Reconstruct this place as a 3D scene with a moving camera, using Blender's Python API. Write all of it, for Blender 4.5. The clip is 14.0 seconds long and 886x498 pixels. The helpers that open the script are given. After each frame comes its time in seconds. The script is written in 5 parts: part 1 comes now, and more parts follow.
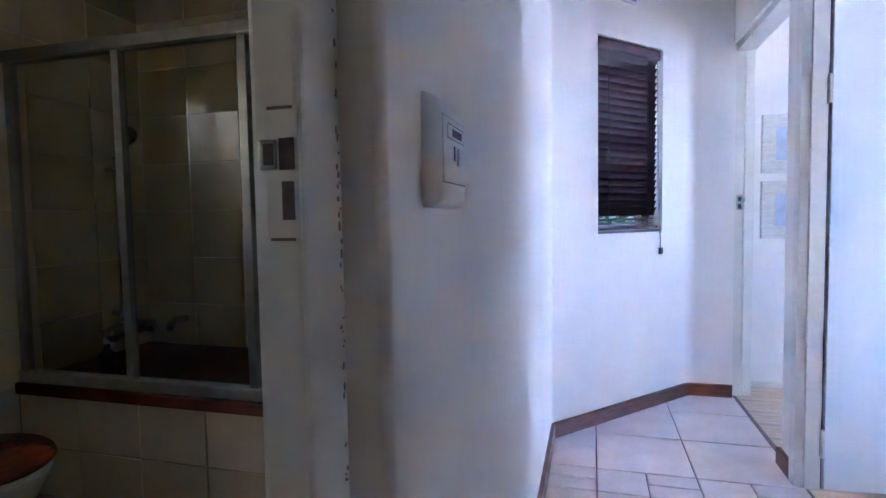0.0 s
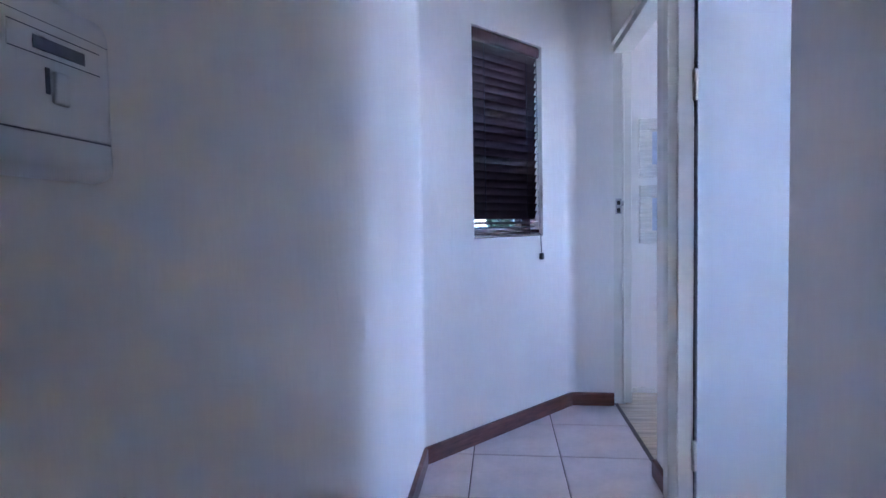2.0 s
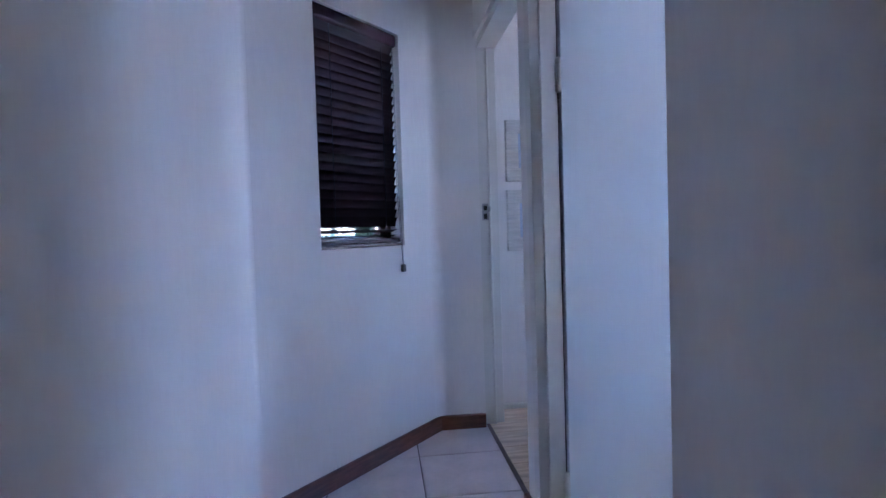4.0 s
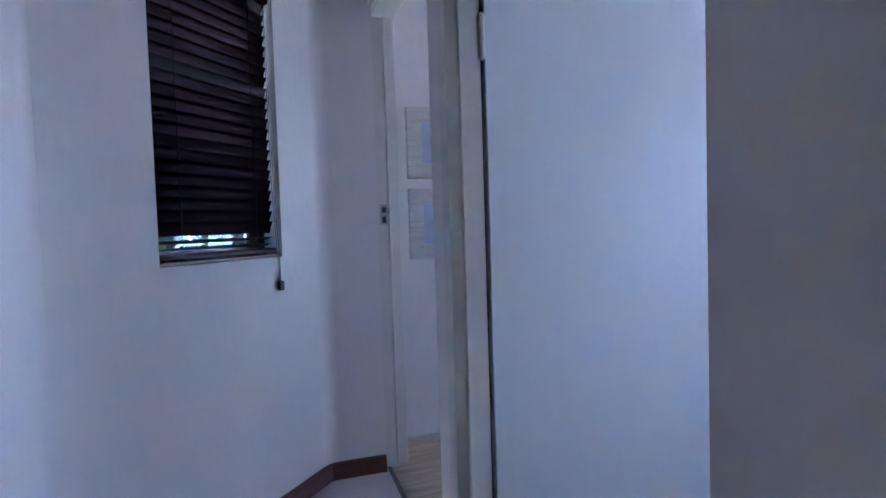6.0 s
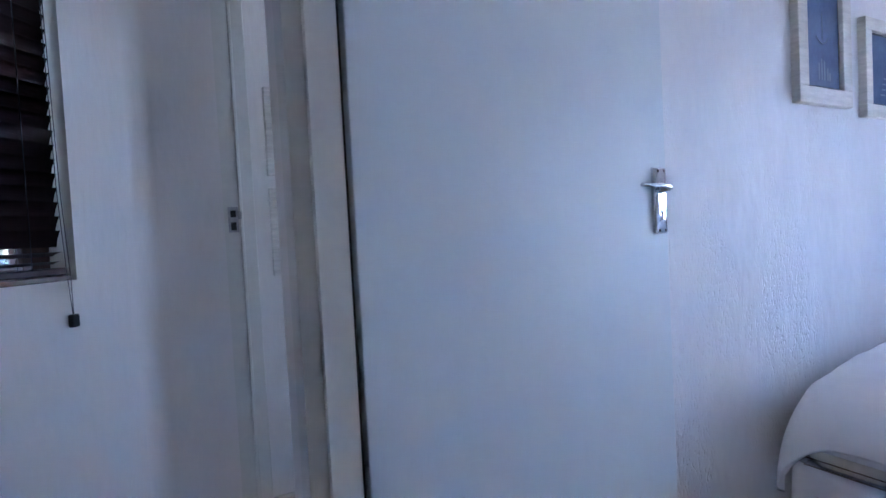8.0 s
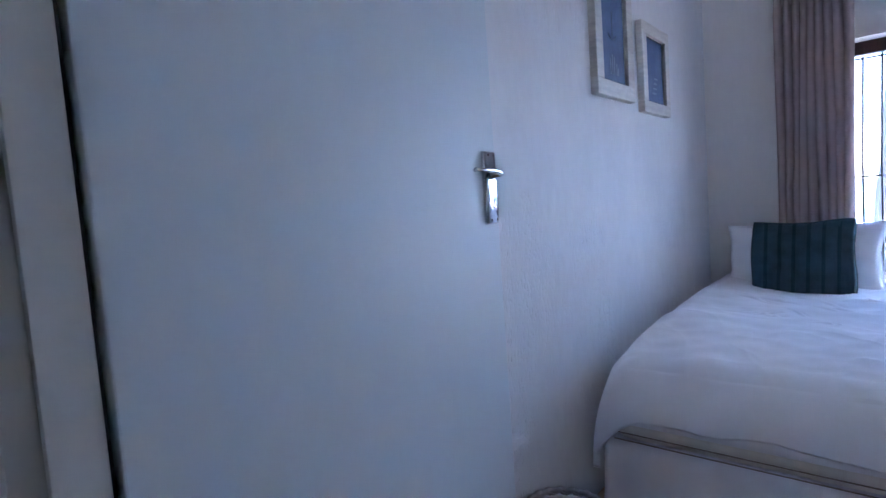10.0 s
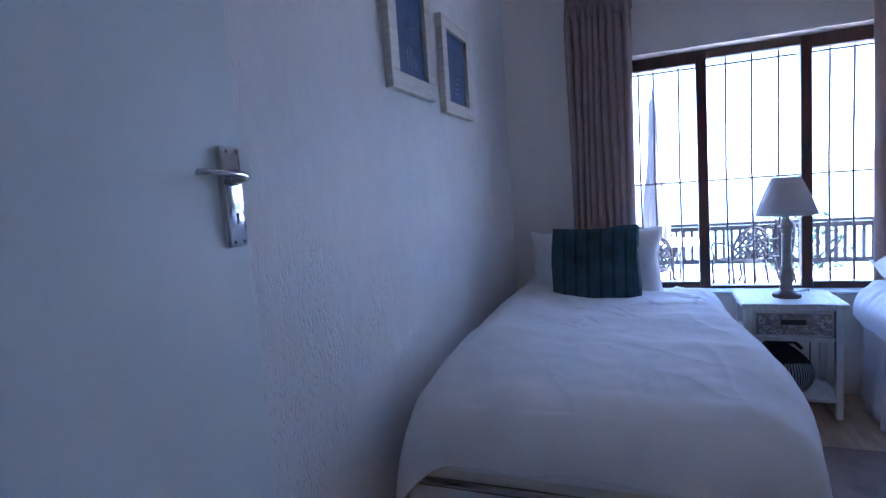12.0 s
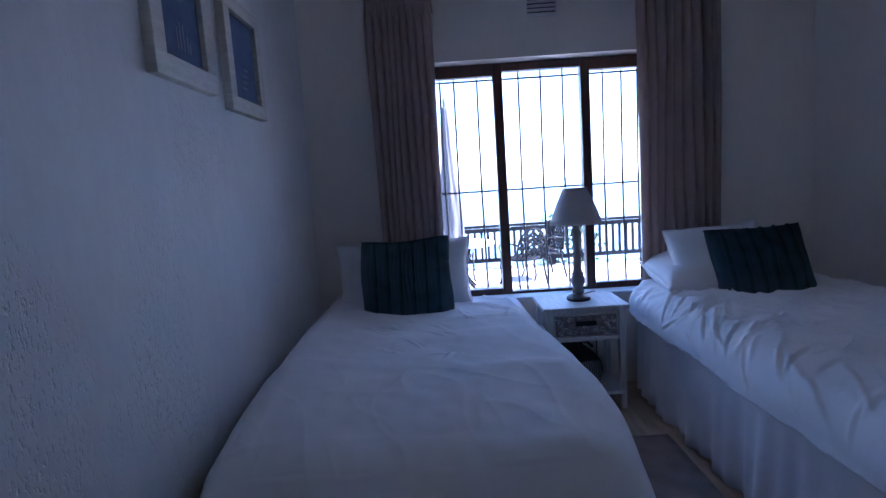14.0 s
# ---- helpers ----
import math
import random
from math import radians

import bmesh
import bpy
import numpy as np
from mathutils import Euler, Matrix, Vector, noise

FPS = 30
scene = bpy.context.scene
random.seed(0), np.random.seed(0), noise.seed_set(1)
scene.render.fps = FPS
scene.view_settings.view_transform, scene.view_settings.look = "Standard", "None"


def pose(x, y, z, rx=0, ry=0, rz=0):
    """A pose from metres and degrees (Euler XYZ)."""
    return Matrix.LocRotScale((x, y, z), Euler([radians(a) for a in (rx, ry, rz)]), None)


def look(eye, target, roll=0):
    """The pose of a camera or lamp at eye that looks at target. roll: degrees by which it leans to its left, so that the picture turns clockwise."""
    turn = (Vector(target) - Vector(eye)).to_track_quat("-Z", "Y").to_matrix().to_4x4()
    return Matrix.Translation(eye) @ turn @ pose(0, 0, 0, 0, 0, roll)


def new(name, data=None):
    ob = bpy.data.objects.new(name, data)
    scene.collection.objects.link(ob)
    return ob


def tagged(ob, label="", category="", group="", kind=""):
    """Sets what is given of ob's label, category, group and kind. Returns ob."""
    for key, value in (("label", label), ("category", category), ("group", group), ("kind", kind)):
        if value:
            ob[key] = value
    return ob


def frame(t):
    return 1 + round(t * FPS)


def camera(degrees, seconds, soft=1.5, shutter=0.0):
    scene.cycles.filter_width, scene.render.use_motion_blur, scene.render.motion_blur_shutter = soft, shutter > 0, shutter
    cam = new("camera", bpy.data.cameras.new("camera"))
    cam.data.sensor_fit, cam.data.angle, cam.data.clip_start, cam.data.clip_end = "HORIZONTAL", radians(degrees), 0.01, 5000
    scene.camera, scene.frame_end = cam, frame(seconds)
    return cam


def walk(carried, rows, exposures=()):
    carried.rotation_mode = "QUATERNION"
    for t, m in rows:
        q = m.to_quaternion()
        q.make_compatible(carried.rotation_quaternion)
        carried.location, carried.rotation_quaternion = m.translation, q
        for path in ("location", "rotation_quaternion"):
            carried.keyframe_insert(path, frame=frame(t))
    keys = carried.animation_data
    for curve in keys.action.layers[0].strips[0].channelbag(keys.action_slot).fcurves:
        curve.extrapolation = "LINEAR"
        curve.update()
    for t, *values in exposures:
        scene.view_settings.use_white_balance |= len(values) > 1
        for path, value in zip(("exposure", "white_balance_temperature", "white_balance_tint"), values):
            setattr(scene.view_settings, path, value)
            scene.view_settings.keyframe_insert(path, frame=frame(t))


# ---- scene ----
# ---- camera ----
cam = camera(79.0, 14.0)
PATH = [
    (0, (0.183, 0.029, 1.097), (-0.352, 1.952, 0.983), -1.0),
    (0.5, (0.222, 0.108, 1.092), (-0.221, 2.055, 0.99), -0.8),
    (1, (0.272, 0.196, 1.094), (-0.095, 2.159, 0.994), -0.9),
    (1.5, (0.309, 0.27, 1.077), (0.015, 2.247, 0.984), -0.9),
    (2, (0.341, 0.341, 1.069), (0.125, 2.327, 0.98), -1.0),
    (2.5, (0.366, 0.442, 1.071), (0.262, 2.437, 0.991), -1.1),
    (3, (0.351, 0.54, 1.067), (0.41, 2.538, 0.993), -1.2),
    (3.2, (0.368, 0.559, 1.057), (0.477, 2.555, 0.989), -1.4),
    (5.5, (0.55, 1.06, 1.099), (0.988, 3.009, 1.012), -1.6),
    (6, (0.541, 1.154, 1.1), (1.139, 3.061, 1.014), -1.8),
    (6.5, (0.554, 1.21, 1.082), (1.295, 3.065, 1.005), -2.3),
    (7, (0.586, 1.308, 1.097), (1.443, 3.113, 1.01), -2.5),
    (7.2, (0.627, 1.368, 1.084), (1.488, 3.172, 1.012), -2.5),
    (9.3, (0.812, 1.685, 1.091), (2.155, 3.161, 0.951), -4.0),
    (9.5, (0.821, 1.714, 1.093), (2.225, 3.13, 0.943), -4.0),
    (10, (0.856, 1.738, 1.093), (2.373, 3.032, 0.938), -4.1),
    (10.5, (0.928, 1.769, 1.101), (2.53, 2.955, 0.938), -4.1),
    (11, (1.015, 1.788, 1.101), (2.697, 2.854, 0.929), -4.0),
    (11.5, (1.102, 1.796, 1.103), (2.868, 2.715, 0.918), -3.9),
    (12, (1.18, 1.807, 1.106), (3.028, 2.546, 0.914), -4.0),
    (12.5, (1.229, 1.808, 1.108), (3.136, 2.376, 0.911), -4.1),
    (13, (1.297, 1.824, 1.128), (3.246, 2.218, 0.917), -4.1),
    (13.5, (1.361, 1.85, 1.142), (3.337, 2.06, 0.918), -4.1),
    (14, (1.409, 1.894, 1.148), (3.394, 1.909, 0.911), -3.8),
]
walk(cam, [(t, look(eye, target, roll)) for t, eye, target, roll in PATH],
     exposures=[(0.0, 7.25, 4950, 32), (2.0, 6.5, 4800, 30), (3.0, 6.05, 4780, 30), (5.5, 5.62, 4850, 28), (7.0, 5.60, 4980, 26),
                (9.5, 5.20, 5000, 23), (11.5, 4.48, 4850, 26), (13.0, 3.88, 4820, 27), (14.0, 3.34, 4780, 27)])
scene.cycles.max_bounces, scene.cycles.diffuse_bounces = 16, 12

# ---- world and sun ----
world = bpy.data.worlds.new("world")
scene.world = world
world.use_nodes = True
sky = world.node_tree.nodes.new("ShaderNodeTexSky")
sky.sky_type, sky.sun_disc = "NISHITA", False
sky.sun_elevation, sky.sun_rotation = radians(42), radians(174)
sky.dust_density = 0.5
world.node_tree.links.new(sky.outputs[0], world.node_tree.nodes["Background"].inputs[0])
world.node_tree.nodes["Background"].inputs[1].default_value = 0.11
sun = new("sun", bpy.data.lights.new("sun", "SUN"))
sun.data.energy, sun.data.angle, sun.data.color = 5.0, radians(0.5), (1, 0.96, 0.9)
sun.matrix_world = look((0, 0, 20), (-0.08 * 20, 0.74 * 20, 20 - 0.67 * 20))


# ---- materials ----
def mat(name, colour, rough=0.6, vary=0.08, scale=6.0, grain=60.0, bump=0.1, stretch=(1, 1, 1), metal=0.0, second=None,
        random_shade=0.0, dist=0.004, spec=0.5):
    """A surface with two scales of colour variation and a fine relief."""
    m = bpy.data.materials.new(name)
    m.use_nodes = True
    nt = m.node_tree
    n, l = nt.nodes, nt.links
    p = n["Principled BSDF"]
    p.inputs["Roughness"].default_value, p.inputs["Metallic"].default_value = rough, metal
    p.inputs["Specular IOR Level"].default_value = spec
    co, mp = n.new("ShaderNodeTexCoord"), n.new("ShaderNodeMapping")
    mp.inputs["Scale"].default_value = stretch
    l.new(co.outputs["Object"], mp.inputs[0])
    big, fine = n.new("ShaderNodeTexNoise"), n.new("ShaderNodeTexNoise")
    big.inputs["Scale"].default_value, fine.inputs["Scale"].default_value = scale, grain
    big.inputs["Detail"].default_value, fine.inputs["Detail"].default_value = 4, 3
    for tex in (big, fine):
        l.new(mp.outputs[0], tex.inputs["Vector"])
    add = n.new("ShaderNodeMath")
    add.operation = "MULTIPLY_ADD"
    add.inputs[1].default_value = 0.35
    l.new(fine.outputs["Fac"], add.inputs[0])
    l.new(big.outputs["Fac"], add.inputs[2])
    ramp = n.new("ShaderNodeValToRGB")
    a, b = ramp.color_ramp.elements
    a.position, b.position = 0.42, 0.92
    dark = second or [c * (1 - 2 * vary) for c in colour]
    light = colour if second else [min(1, c * (1 + vary)) for c in colour]
    a.color, b.color = (*dark, 1), (*light, 1)
    l.new(add.outputs[0], ramp.inputs[0])
    out = ramp.outputs[0]
    if random_shade:
        info, hsv, rng = n.new("ShaderNodeObjectInfo"), n.new("ShaderNodeHueSaturation"), n.new("ShaderNodeMapRange")
        rng.inputs["To Min"].default_value, rng.inputs["To Max"].default_value = 1 - random_shade, 1 + random_shade
        l.new(info.outputs["Random"], rng.inputs[0])
        l.new(rng.outputs[0], hsv.inputs["Value"])
        l.new(out, hsv.inputs["Color"])
        out = hsv.outputs[0]
    l.new(out, p.inputs["Base Color"])
    if bump:
        bp = n.new("ShaderNodeBump")
        bp.inputs["Strength"].default_value, bp.inputs["Distance"].default_value = bump, dist
        l.new(add.outputs[0], bp.inputs["Height"])
        l.new(bp.outputs[0], p.inputs["Normal"])
    return m


def glass(name, tint=(1, 1, 1), rough=0.0, ior=1.45):
    m = bpy.data.materials.new(name)
    m.use_nodes = True
    p = m.node_tree.nodes["Principled BSDF"]
    p.inputs["Base Color"].default_value = (*tint, 1)
    p.inputs["Transmission Weight"].default_value, p.inputs["Roughness"].default_value, p.inputs["IOR"].default_value = 1.0, rough, ior
    return m


PLASTER = mat("plaster", (0.81, 0.775, 0.715), 0.55, 0.03, 2.5, 42, 0.55, (1, 1, 0.3), dist=0.007)


def rough_plaster(name, colour):
    """Old wall paint with trowel streaks and clusters of small pits."""
    m = mat(name, colour, 0.55, 0.05, 2.2, 30, 0, (1, 1, 0.4))
    n, l = m.node_tree.nodes, m.node_tree.links
    co, mp = n.new("ShaderNodeTexCoord"), n.new("ShaderNodeMapping")
    mp.inputs["Scale"].default_value = (1, 1, 0.42)
    l.new(co.outputs["Object"], mp.inputs[0])
    for scale, detail, lo, hi, gain in ((9, 3, 0.3, 0.7, 0.35), (150, 2, 0.54, 0.74, 0.34), (2.6, 4, 0.47, 0.62, 1.0)):
        tex, rng = n.new("ShaderNodeTexNoise"), n.new("ShaderNodeMapRange")
        tex.inputs["Scale"].default_value, tex.inputs["Detail"].default_value = scale, detail
        l.new(mp.outputs[0], tex.inputs["Vector"])
        rng.inputs["From Min"].default_value, rng.inputs["From Max"].default_value = lo, hi
        rng.inputs["To Max"].default_value = gain
        l.new(tex.outputs["Fac"], rng.inputs[0])
        if scale == 9:
            wide = rng
        elif scale == 150:
            pits = rng
    cluster, out = n.new("ShaderNodeMath"), n.new("ShaderNodeMath")
    cluster.operation, out.operation = "MULTIPLY", "SUBTRACT"
    l.new(pits.outputs[0], cluster.inputs[0])
    l.new(rng.outputs[0], cluster.inputs[1])
    l.new(wide.outputs[0], out.inputs[0])
    l.new(cluster.outputs[0], out.inputs[1])
    bp = n.new("ShaderNodeBump")
    bp.inputs["Strength"].default_value, bp.inputs["Distance"].default_value = 0.8, 0.009
    l.new(out.outputs[0], bp.inputs["Height"])
    l.new(bp.outputs[0], n["Principled BSDF"].inputs["Normal"])
    return m


OLD_PLASTER = rough_plaster("old_plaster", (0.76, 0.76, 0.745))
CEILING = mat("ceiling_paint", (0.80, 0.79, 0.76), 0.8, 0.02, 2, 40, 0.1)
GLOSS_WHITE = mat("gloss_white_paint", (0.66, 0.71, 0.71), 0.45, 0.02, 3, 30, 0.12, (1, 1, 0.15), dist=0.002)
FRAME_PAINT = mat("frame_enamel", (0.74, 0.72, 0.64), 0.4, 0.04, 5, 60, 0.15, dist=0.002)
# Dark metal for screws and plate edges; stands in for shade in keeper holes.
DARK_DETAIL = mat("dark_detail", (0.16, 0.12, 0.11), 0.7, 0.2, 60, 200, 0.3)
WORN = mat("worn_enamel", (0.30, 0.25, 0.23), 0.7, 0.2, 60, 200, 0.3)
SKIRTING = mat("stained_skirting", (0.16, 0.055, 0.03), 0.35, 0.25, 10, 90, 0.2, (1, 1, 6), dist=0.002)
TILE = mat("floor_tile", (0.62, 0.525, 0.49), 0.28, 0.07, 7, 60, 0.06, random_shade=0.05)
GROUT = mat("grout", (0.17, 0.13, 0.13), 0.9, 0.1, 20, 150, 0.3)
LAMINATE = mat("laminate_board", (0.54, 0.40, 0.26), 0.35, 0.2, 5, 50, 0.08, (1, 9, 9), random_shade=0.12)
BLIND = mat("dark_blind_wood", (0.040, 0.018, 0.018), 0.5, 0.15, 8, 60, 0.15, (1, 8, 8), dist=0.001, spec=0.35)
BLIND_RAIL = mat("blind_pelmet", (0.075, 0.04, 0.045), 0.25, 0.15, 8, 60, 0.1)
WINDOW_WOOD = mat("varnished_frame", (0.075, 0.03, 0.021), 0.35, 0.25, 9, 80, 0.2, (6, 6, 1), dist=0.002)
BAR = mat("burglar_bar", (0.01, 0.01, 0.012), 0.6, 0.1, 40, 150, 0.1)
CORD = mat("cord", (0.07, 0.065, 0.075), 0.8, 0.1, 30, 200, 0.1)
# Black plastic; also stands in for shade in the door gap and in holes.
BLACK = mat("plain_black", (0.015, 0.015, 0.017), 0.4, 0.1, 30, 100, 0.05)
CHROME = mat("chrome", (0.72, 0.73, 0.75), 0.13, 0.03, 15, 90, 0.05, metal=1.0, dist=0.001)
STEEL = mat("worn_steel", (0.45, 0.44, 0.43), 0.35, 0.12, 60, 240, 0.2, metal=1.0, dist=0.001)
PLASTIC = mat("white_plastic", (0.74, 0.73, 0.71), 0.3, 0.02, 8, 60, 0.03)
INK = mat("grey_ink", (0.16, 0.16, 0.21), 0.7, 0.1, 40, 200, 0.0)
LINEN = mat("white_linen", (0.84, 0.84, 0.85), 0.85, 0.03, 5, 400, 0.12, dist=0.001, spec=0.2)
VALANCE = mat("valance_cotton", (0.82, 0.81, 0.83), 0.9, 0.05, 6, 350, 0.12, dist=0.001, spec=0.2)
MATTRESS = mat("cream_ticking", (0.74, 0.70, 0.62), 0.85, 0.06, 12, 250, 0.2, dist=0.001, spec=0.2)
TEAL = mat("teal_knit", (0.056, 0.091, 0.106), 0.95, 0.2, 14, 260, 0.5, dist=0.002, spec=0.15)
TEAL_BAND = mat("teal_band", (0.026, 0.058, 0.070), 0.95, 0.2, 14, 260, 0.4, dist=0.002, spec=0.15)
CURTAIN = mat("taupe_curtain", (0.50, 0.40, 0.37), 0.85, 0.08, 6, 300, 0.15, dist=0.001, spec=0.2)
cloth = CURTAIN.node_tree
through_light, blend = cloth.nodes.new("ShaderNodeBsdfTranslucent"), cloth.nodes.new("ShaderNodeMixShader")
through_light.inputs["Color"].default_value, blend.inputs[0].default_value = (0.50, 0.40, 0.36, 1), 0.32
cloth.links.new(cloth.nodes["Principled BSDF"].outputs[0], blend.inputs[1])
cloth.links.new(through_light.outputs[0], blend.inputs[2])
cloth.links.new(blend.outputs[0], cloth.nodes["Material Output"].inputs["Surface"])
WHITEWASH = mat("whitewashed_wood", (0.66, 0.65, 0.62), 0.5, 0.09, 10, 80, 0.25, (1, 8, 1), dist=0.001)
CARVED = mat("limed_carving", (0.30, 0.27, 0.25), 0.7, 0.25, 45, 160, 0.6)
SHADE = mat("lamp_fabric", (0.62, 0.60, 0.60), 0.8, 0.04, 10, 300, 0.1)
RUG = mat("grey_rug", (0.30, 0.24, 0.20), 0.95, 0.15, 10, 200, 0.6)
WICKER = mat("white_wicker", (0.62, 0.58, 0.52), 0.7, 0.15, 40, 120, 0.3)
STRIPE_DARK = mat("stripe_dark", (0.02, 0.02, 0.025), 0.9, 0.1, 20, 200, 0.2)
STRIPE_LIGHT = mat("stripe_light", (0.45, 0.45, 0.46), 0.9, 0.1, 20, 200, 0.2)
PRINT = mat("blue_print", (0.10, 0.15, 0.26), 0.6, 0.2, 9, 70, 0.05, second=(0.05, 0.08, 0.17))
# Lighter print: glare in the bright second bedroom is painted into its colour.
PRINT_WASHED = mat("glare_washed_print", (0.50, 0.55, 0.64), 0.5, 0.1, 9, 70, 0.05)
PRINT_MARK = mat("pale_print", (0.20, 0.24, 0.31), 0.6, 0.1, 20, 90, 0.0)
PICTURE_FRAME = mat("limed_frame", (0.68, 0.65, 0.58), 0.5, 0.1, 14, 90, 0.25, (1, 1, 5), dist=0.001)
CLEAR = glass("window_glass")
SCREEN = glass("screen_glass", (0.85, 0.86, 0.84), 0.03, 1.22)
FROSTED = glass("frosted_glass", (0.145, 0.107, 0.055), 0.5)
ALU = mat("aluminium", (0.38, 0.36, 0.33), 0.4, 0.08, 20, 120, 0.1, metal=0.5)
BATH_TILE = mat("cream_tile", (0.72, 0.63, 0.48), 0.25, 0.05, 5, 60, 0.04, random_shade=0.05)
BATH_GROUT = mat("bath_grout", (0.25, 0.21, 0.16), 0.9, 0.1, 20, 120, 0.2)
CERAMIC = mat("ceramic", (0.75, 0.74, 0.72), 0.12, 0.02, 5, 40, 0.0)
TUB = mat("brown_enamel", (0.22, 0.12, 0.09), 0.2, 0.05, 5, 40, 0.0)
SEAT_WOOD = mat("toilet_seat_wood", (0.20, 0.05, 0.025), 0.25, 0.2, 8, 60, 0.1, (1, 6, 1))
DECK = mat("deck_timber", (0.46, 0.41, 0.37), 0.75, 0.2, 6, 60, 0.3, (1, 8, 1), random_shade=0.1)
RAIL_WOOD = mat("railing_timber", (0.014, 0.011, 0.011), 0.8, 0.2, 8, 60, 0.3, spec=0.2)
CAST = mat("cast_aluminium", (0.010, 0.010, 0.011), 0.8, 0.15, 20, 90, 0.2, spec=0.15)
TABLETOP = mat("table_cloth_pale", (0.6, 0.6, 0.6), 0.6, 0.05, 6, 60, 0.1)
CANVAS = mat("umbrella_canvas", (0.085, 0.078, 0.08), 0.9, 0.1, 5, 120, 0.3)
LEAF = mat("leaf_green", (0.05, 0.10, 0.03), 0.6, 0.3, 3, 30, 0.1, random_shade=0.2)
SEA = mat("sea_water", (0.10, 0.16, 0.19), 0.25, 0.2, 0.02, 0.4, 0.5, dist=0.3)
RENDER_OUT = mat("outside_render", (0.7, 0.68, 0.63), 0.8, 0.05, 3, 40, 0.3)


# ---- builders ----
def mesh_of(bm, name, material, smooth=False):
    me = bpy.data.meshes.new(name)
    bmesh.ops.recalc_face_normals(bm, faces=bm.faces)
    bm.to_mesh(me)
    bm.free()
    for m in (material if isinstance(material, (list, tuple)) else [material]):
        me.materials.append(m)
    if smooth:
        me.polygons.foreach_set("use_smooth", [True] * len(me.polygons))
    return me


def part(name, bm, material, parent, label="", smooth=False):
    ob = new(name, mesh_of(bm, name, material, smooth))
    ob.parent = parent
    if label:
        tagged(ob, label)
    return ob


def solid(name, bm, material, label="", category="", kind="", group="", smooth=False, m=None):
    """A top-level thing that is one mesh."""
    ob = new(name, mesh_of(bm, name, material, smooth))
    if m:
        ob.matrix_basis = m
    return tagged(ob, label, category, group, kind)


def thing(name, label, category, m=None, group="", kind=""):
    ob = new(name)
    ob.empty_display_size = 0.05
    if m:
        ob.matrix_basis = m
    return tagged(ob, label, category, group, kind)


def box(bm, x0, x1, y0, y1, z0, z1, bevel=0.0, m=None, seg=2):
    made = bmesh.ops.create_cube(bm, size=1)
    verts = made["verts"]
    bmesh.ops.transform(bm, verts=verts, matrix=(m or Matrix()) @ pose((x0 + x1) / 2, (y0 + y1) / 2, (z0 + z1) / 2)
                        @ Matrix.Diagonal((x1 - x0, y1 - y0, z1 - z0, 1)))
    if bevel:
        edges = list({e for v in verts for e in v.link_edges})
        bmesh.ops.bevel(bm, geom=edges, offset=bevel, segments=seg, affect="EDGES", profile=0.5)
    return bm


def one_box(*a, **k):
    return box(bmesh.new(), *a, **k)


def lathe(bm, profile, seg=24, m=None):
    """A turned body from (radius, height) pairs round the z axis."""
    m = m or Matrix()
    rings = []
    for r, z in profile:
        rings.append([bm.verts.new(m @ Vector((r * math.cos(2 * math.pi * i / seg), r * math.sin(2 * math.pi * i / seg), z))) for i in range(seg)])
    for a, b in zip(rings, rings[1:]):
        for i in range(seg):
            j = (i + 1) % seg
            bm.faces.new((a[i], a[j], b[j], b[i]))
    bm.faces.new(rings[0][::-1])
    bm.faces.new(rings[-1])
    return bm


def tube(bm, points, r, seg=8, closed=False):
    """A round bar along points."""
    pts = [Vector(p) for p in points]
    n = len(pts)
    rings = []
    for i, p in enumerate(pts):
        a = pts[(i - 1) % n] if closed or i else p
        b = pts[(i + 1) % n] if closed or i < n - 1 else p
        d = (b - a).normalized()
        side = d.cross(Vector((0, 0, 1)))
        if side.length < 0.05:
            side = d.cross(Vector((1, 0, 0)))
        side.normalize()
        up = side.cross(d)
        rings.append([bm.verts.new(p + r * (math.cos(2 * math.pi * k / seg) * side + math.sin(2 * math.pi * k / seg) * up)) for k in range(seg)])
    pairs = list(zip(rings, rings[1:])) + ([(rings[-1], rings[0])] if closed else [])
    for a, b in pairs:
        for k in range(seg):
            j = (k + 1) % seg
            bm.faces.new((a[k], a[j], b[j], b[k]))
    if not closed:
        bm.faces.new(rings[0][::-1])
        bm.faces.new(rings[-1])
    return bm


def sheet(bm, nu, nv, place):
    """A grid of faces; place(u, v) gives a point for u and v from 0 to 1."""
    rows = [[bm.verts.new(place(i / nu, j / nv)) for j in range(nv + 1)] for i in range(nu + 1)]
    for i in range(nu):
        for j in range(nv):
            bm.faces.new((rows[i][j], rows[i + 1][j], rows[i + 1][j + 1], rows[i][j + 1]))
    return bm


def thicken(ob, t, offset=-1):
    mod = ob.modifiers.new("thickness", "SOLIDIFY")
    mod.thickness, mod.offset = t, offset
    return ob


def wall(name, boxes, material=PLASTER, m=None, label="white-painted plaster wall", soft=()):
    """soft: (x, y, radius) of upright outer edges that the plaster rounds off."""
    bm = bmesh.new()
    for b in boxes:
        box(bm, *b)
    for x, y, r in soft:
        upright = [e for e in bm.edges if all(abs(v.co.x - x) < 1e-4 and abs(v.co.y - y) < 1e-4 for v in e.verts) and e.calc_length() > 2.2]
        made = bmesh.ops.bevel(bm, geom=upright, offset=r, segments=5, affect="EDGES", profile=0.5)
        for f in made["faces"]:
            f.smooth = True
    return solid(name, bm, material, label, "wall", "structure", m=m)


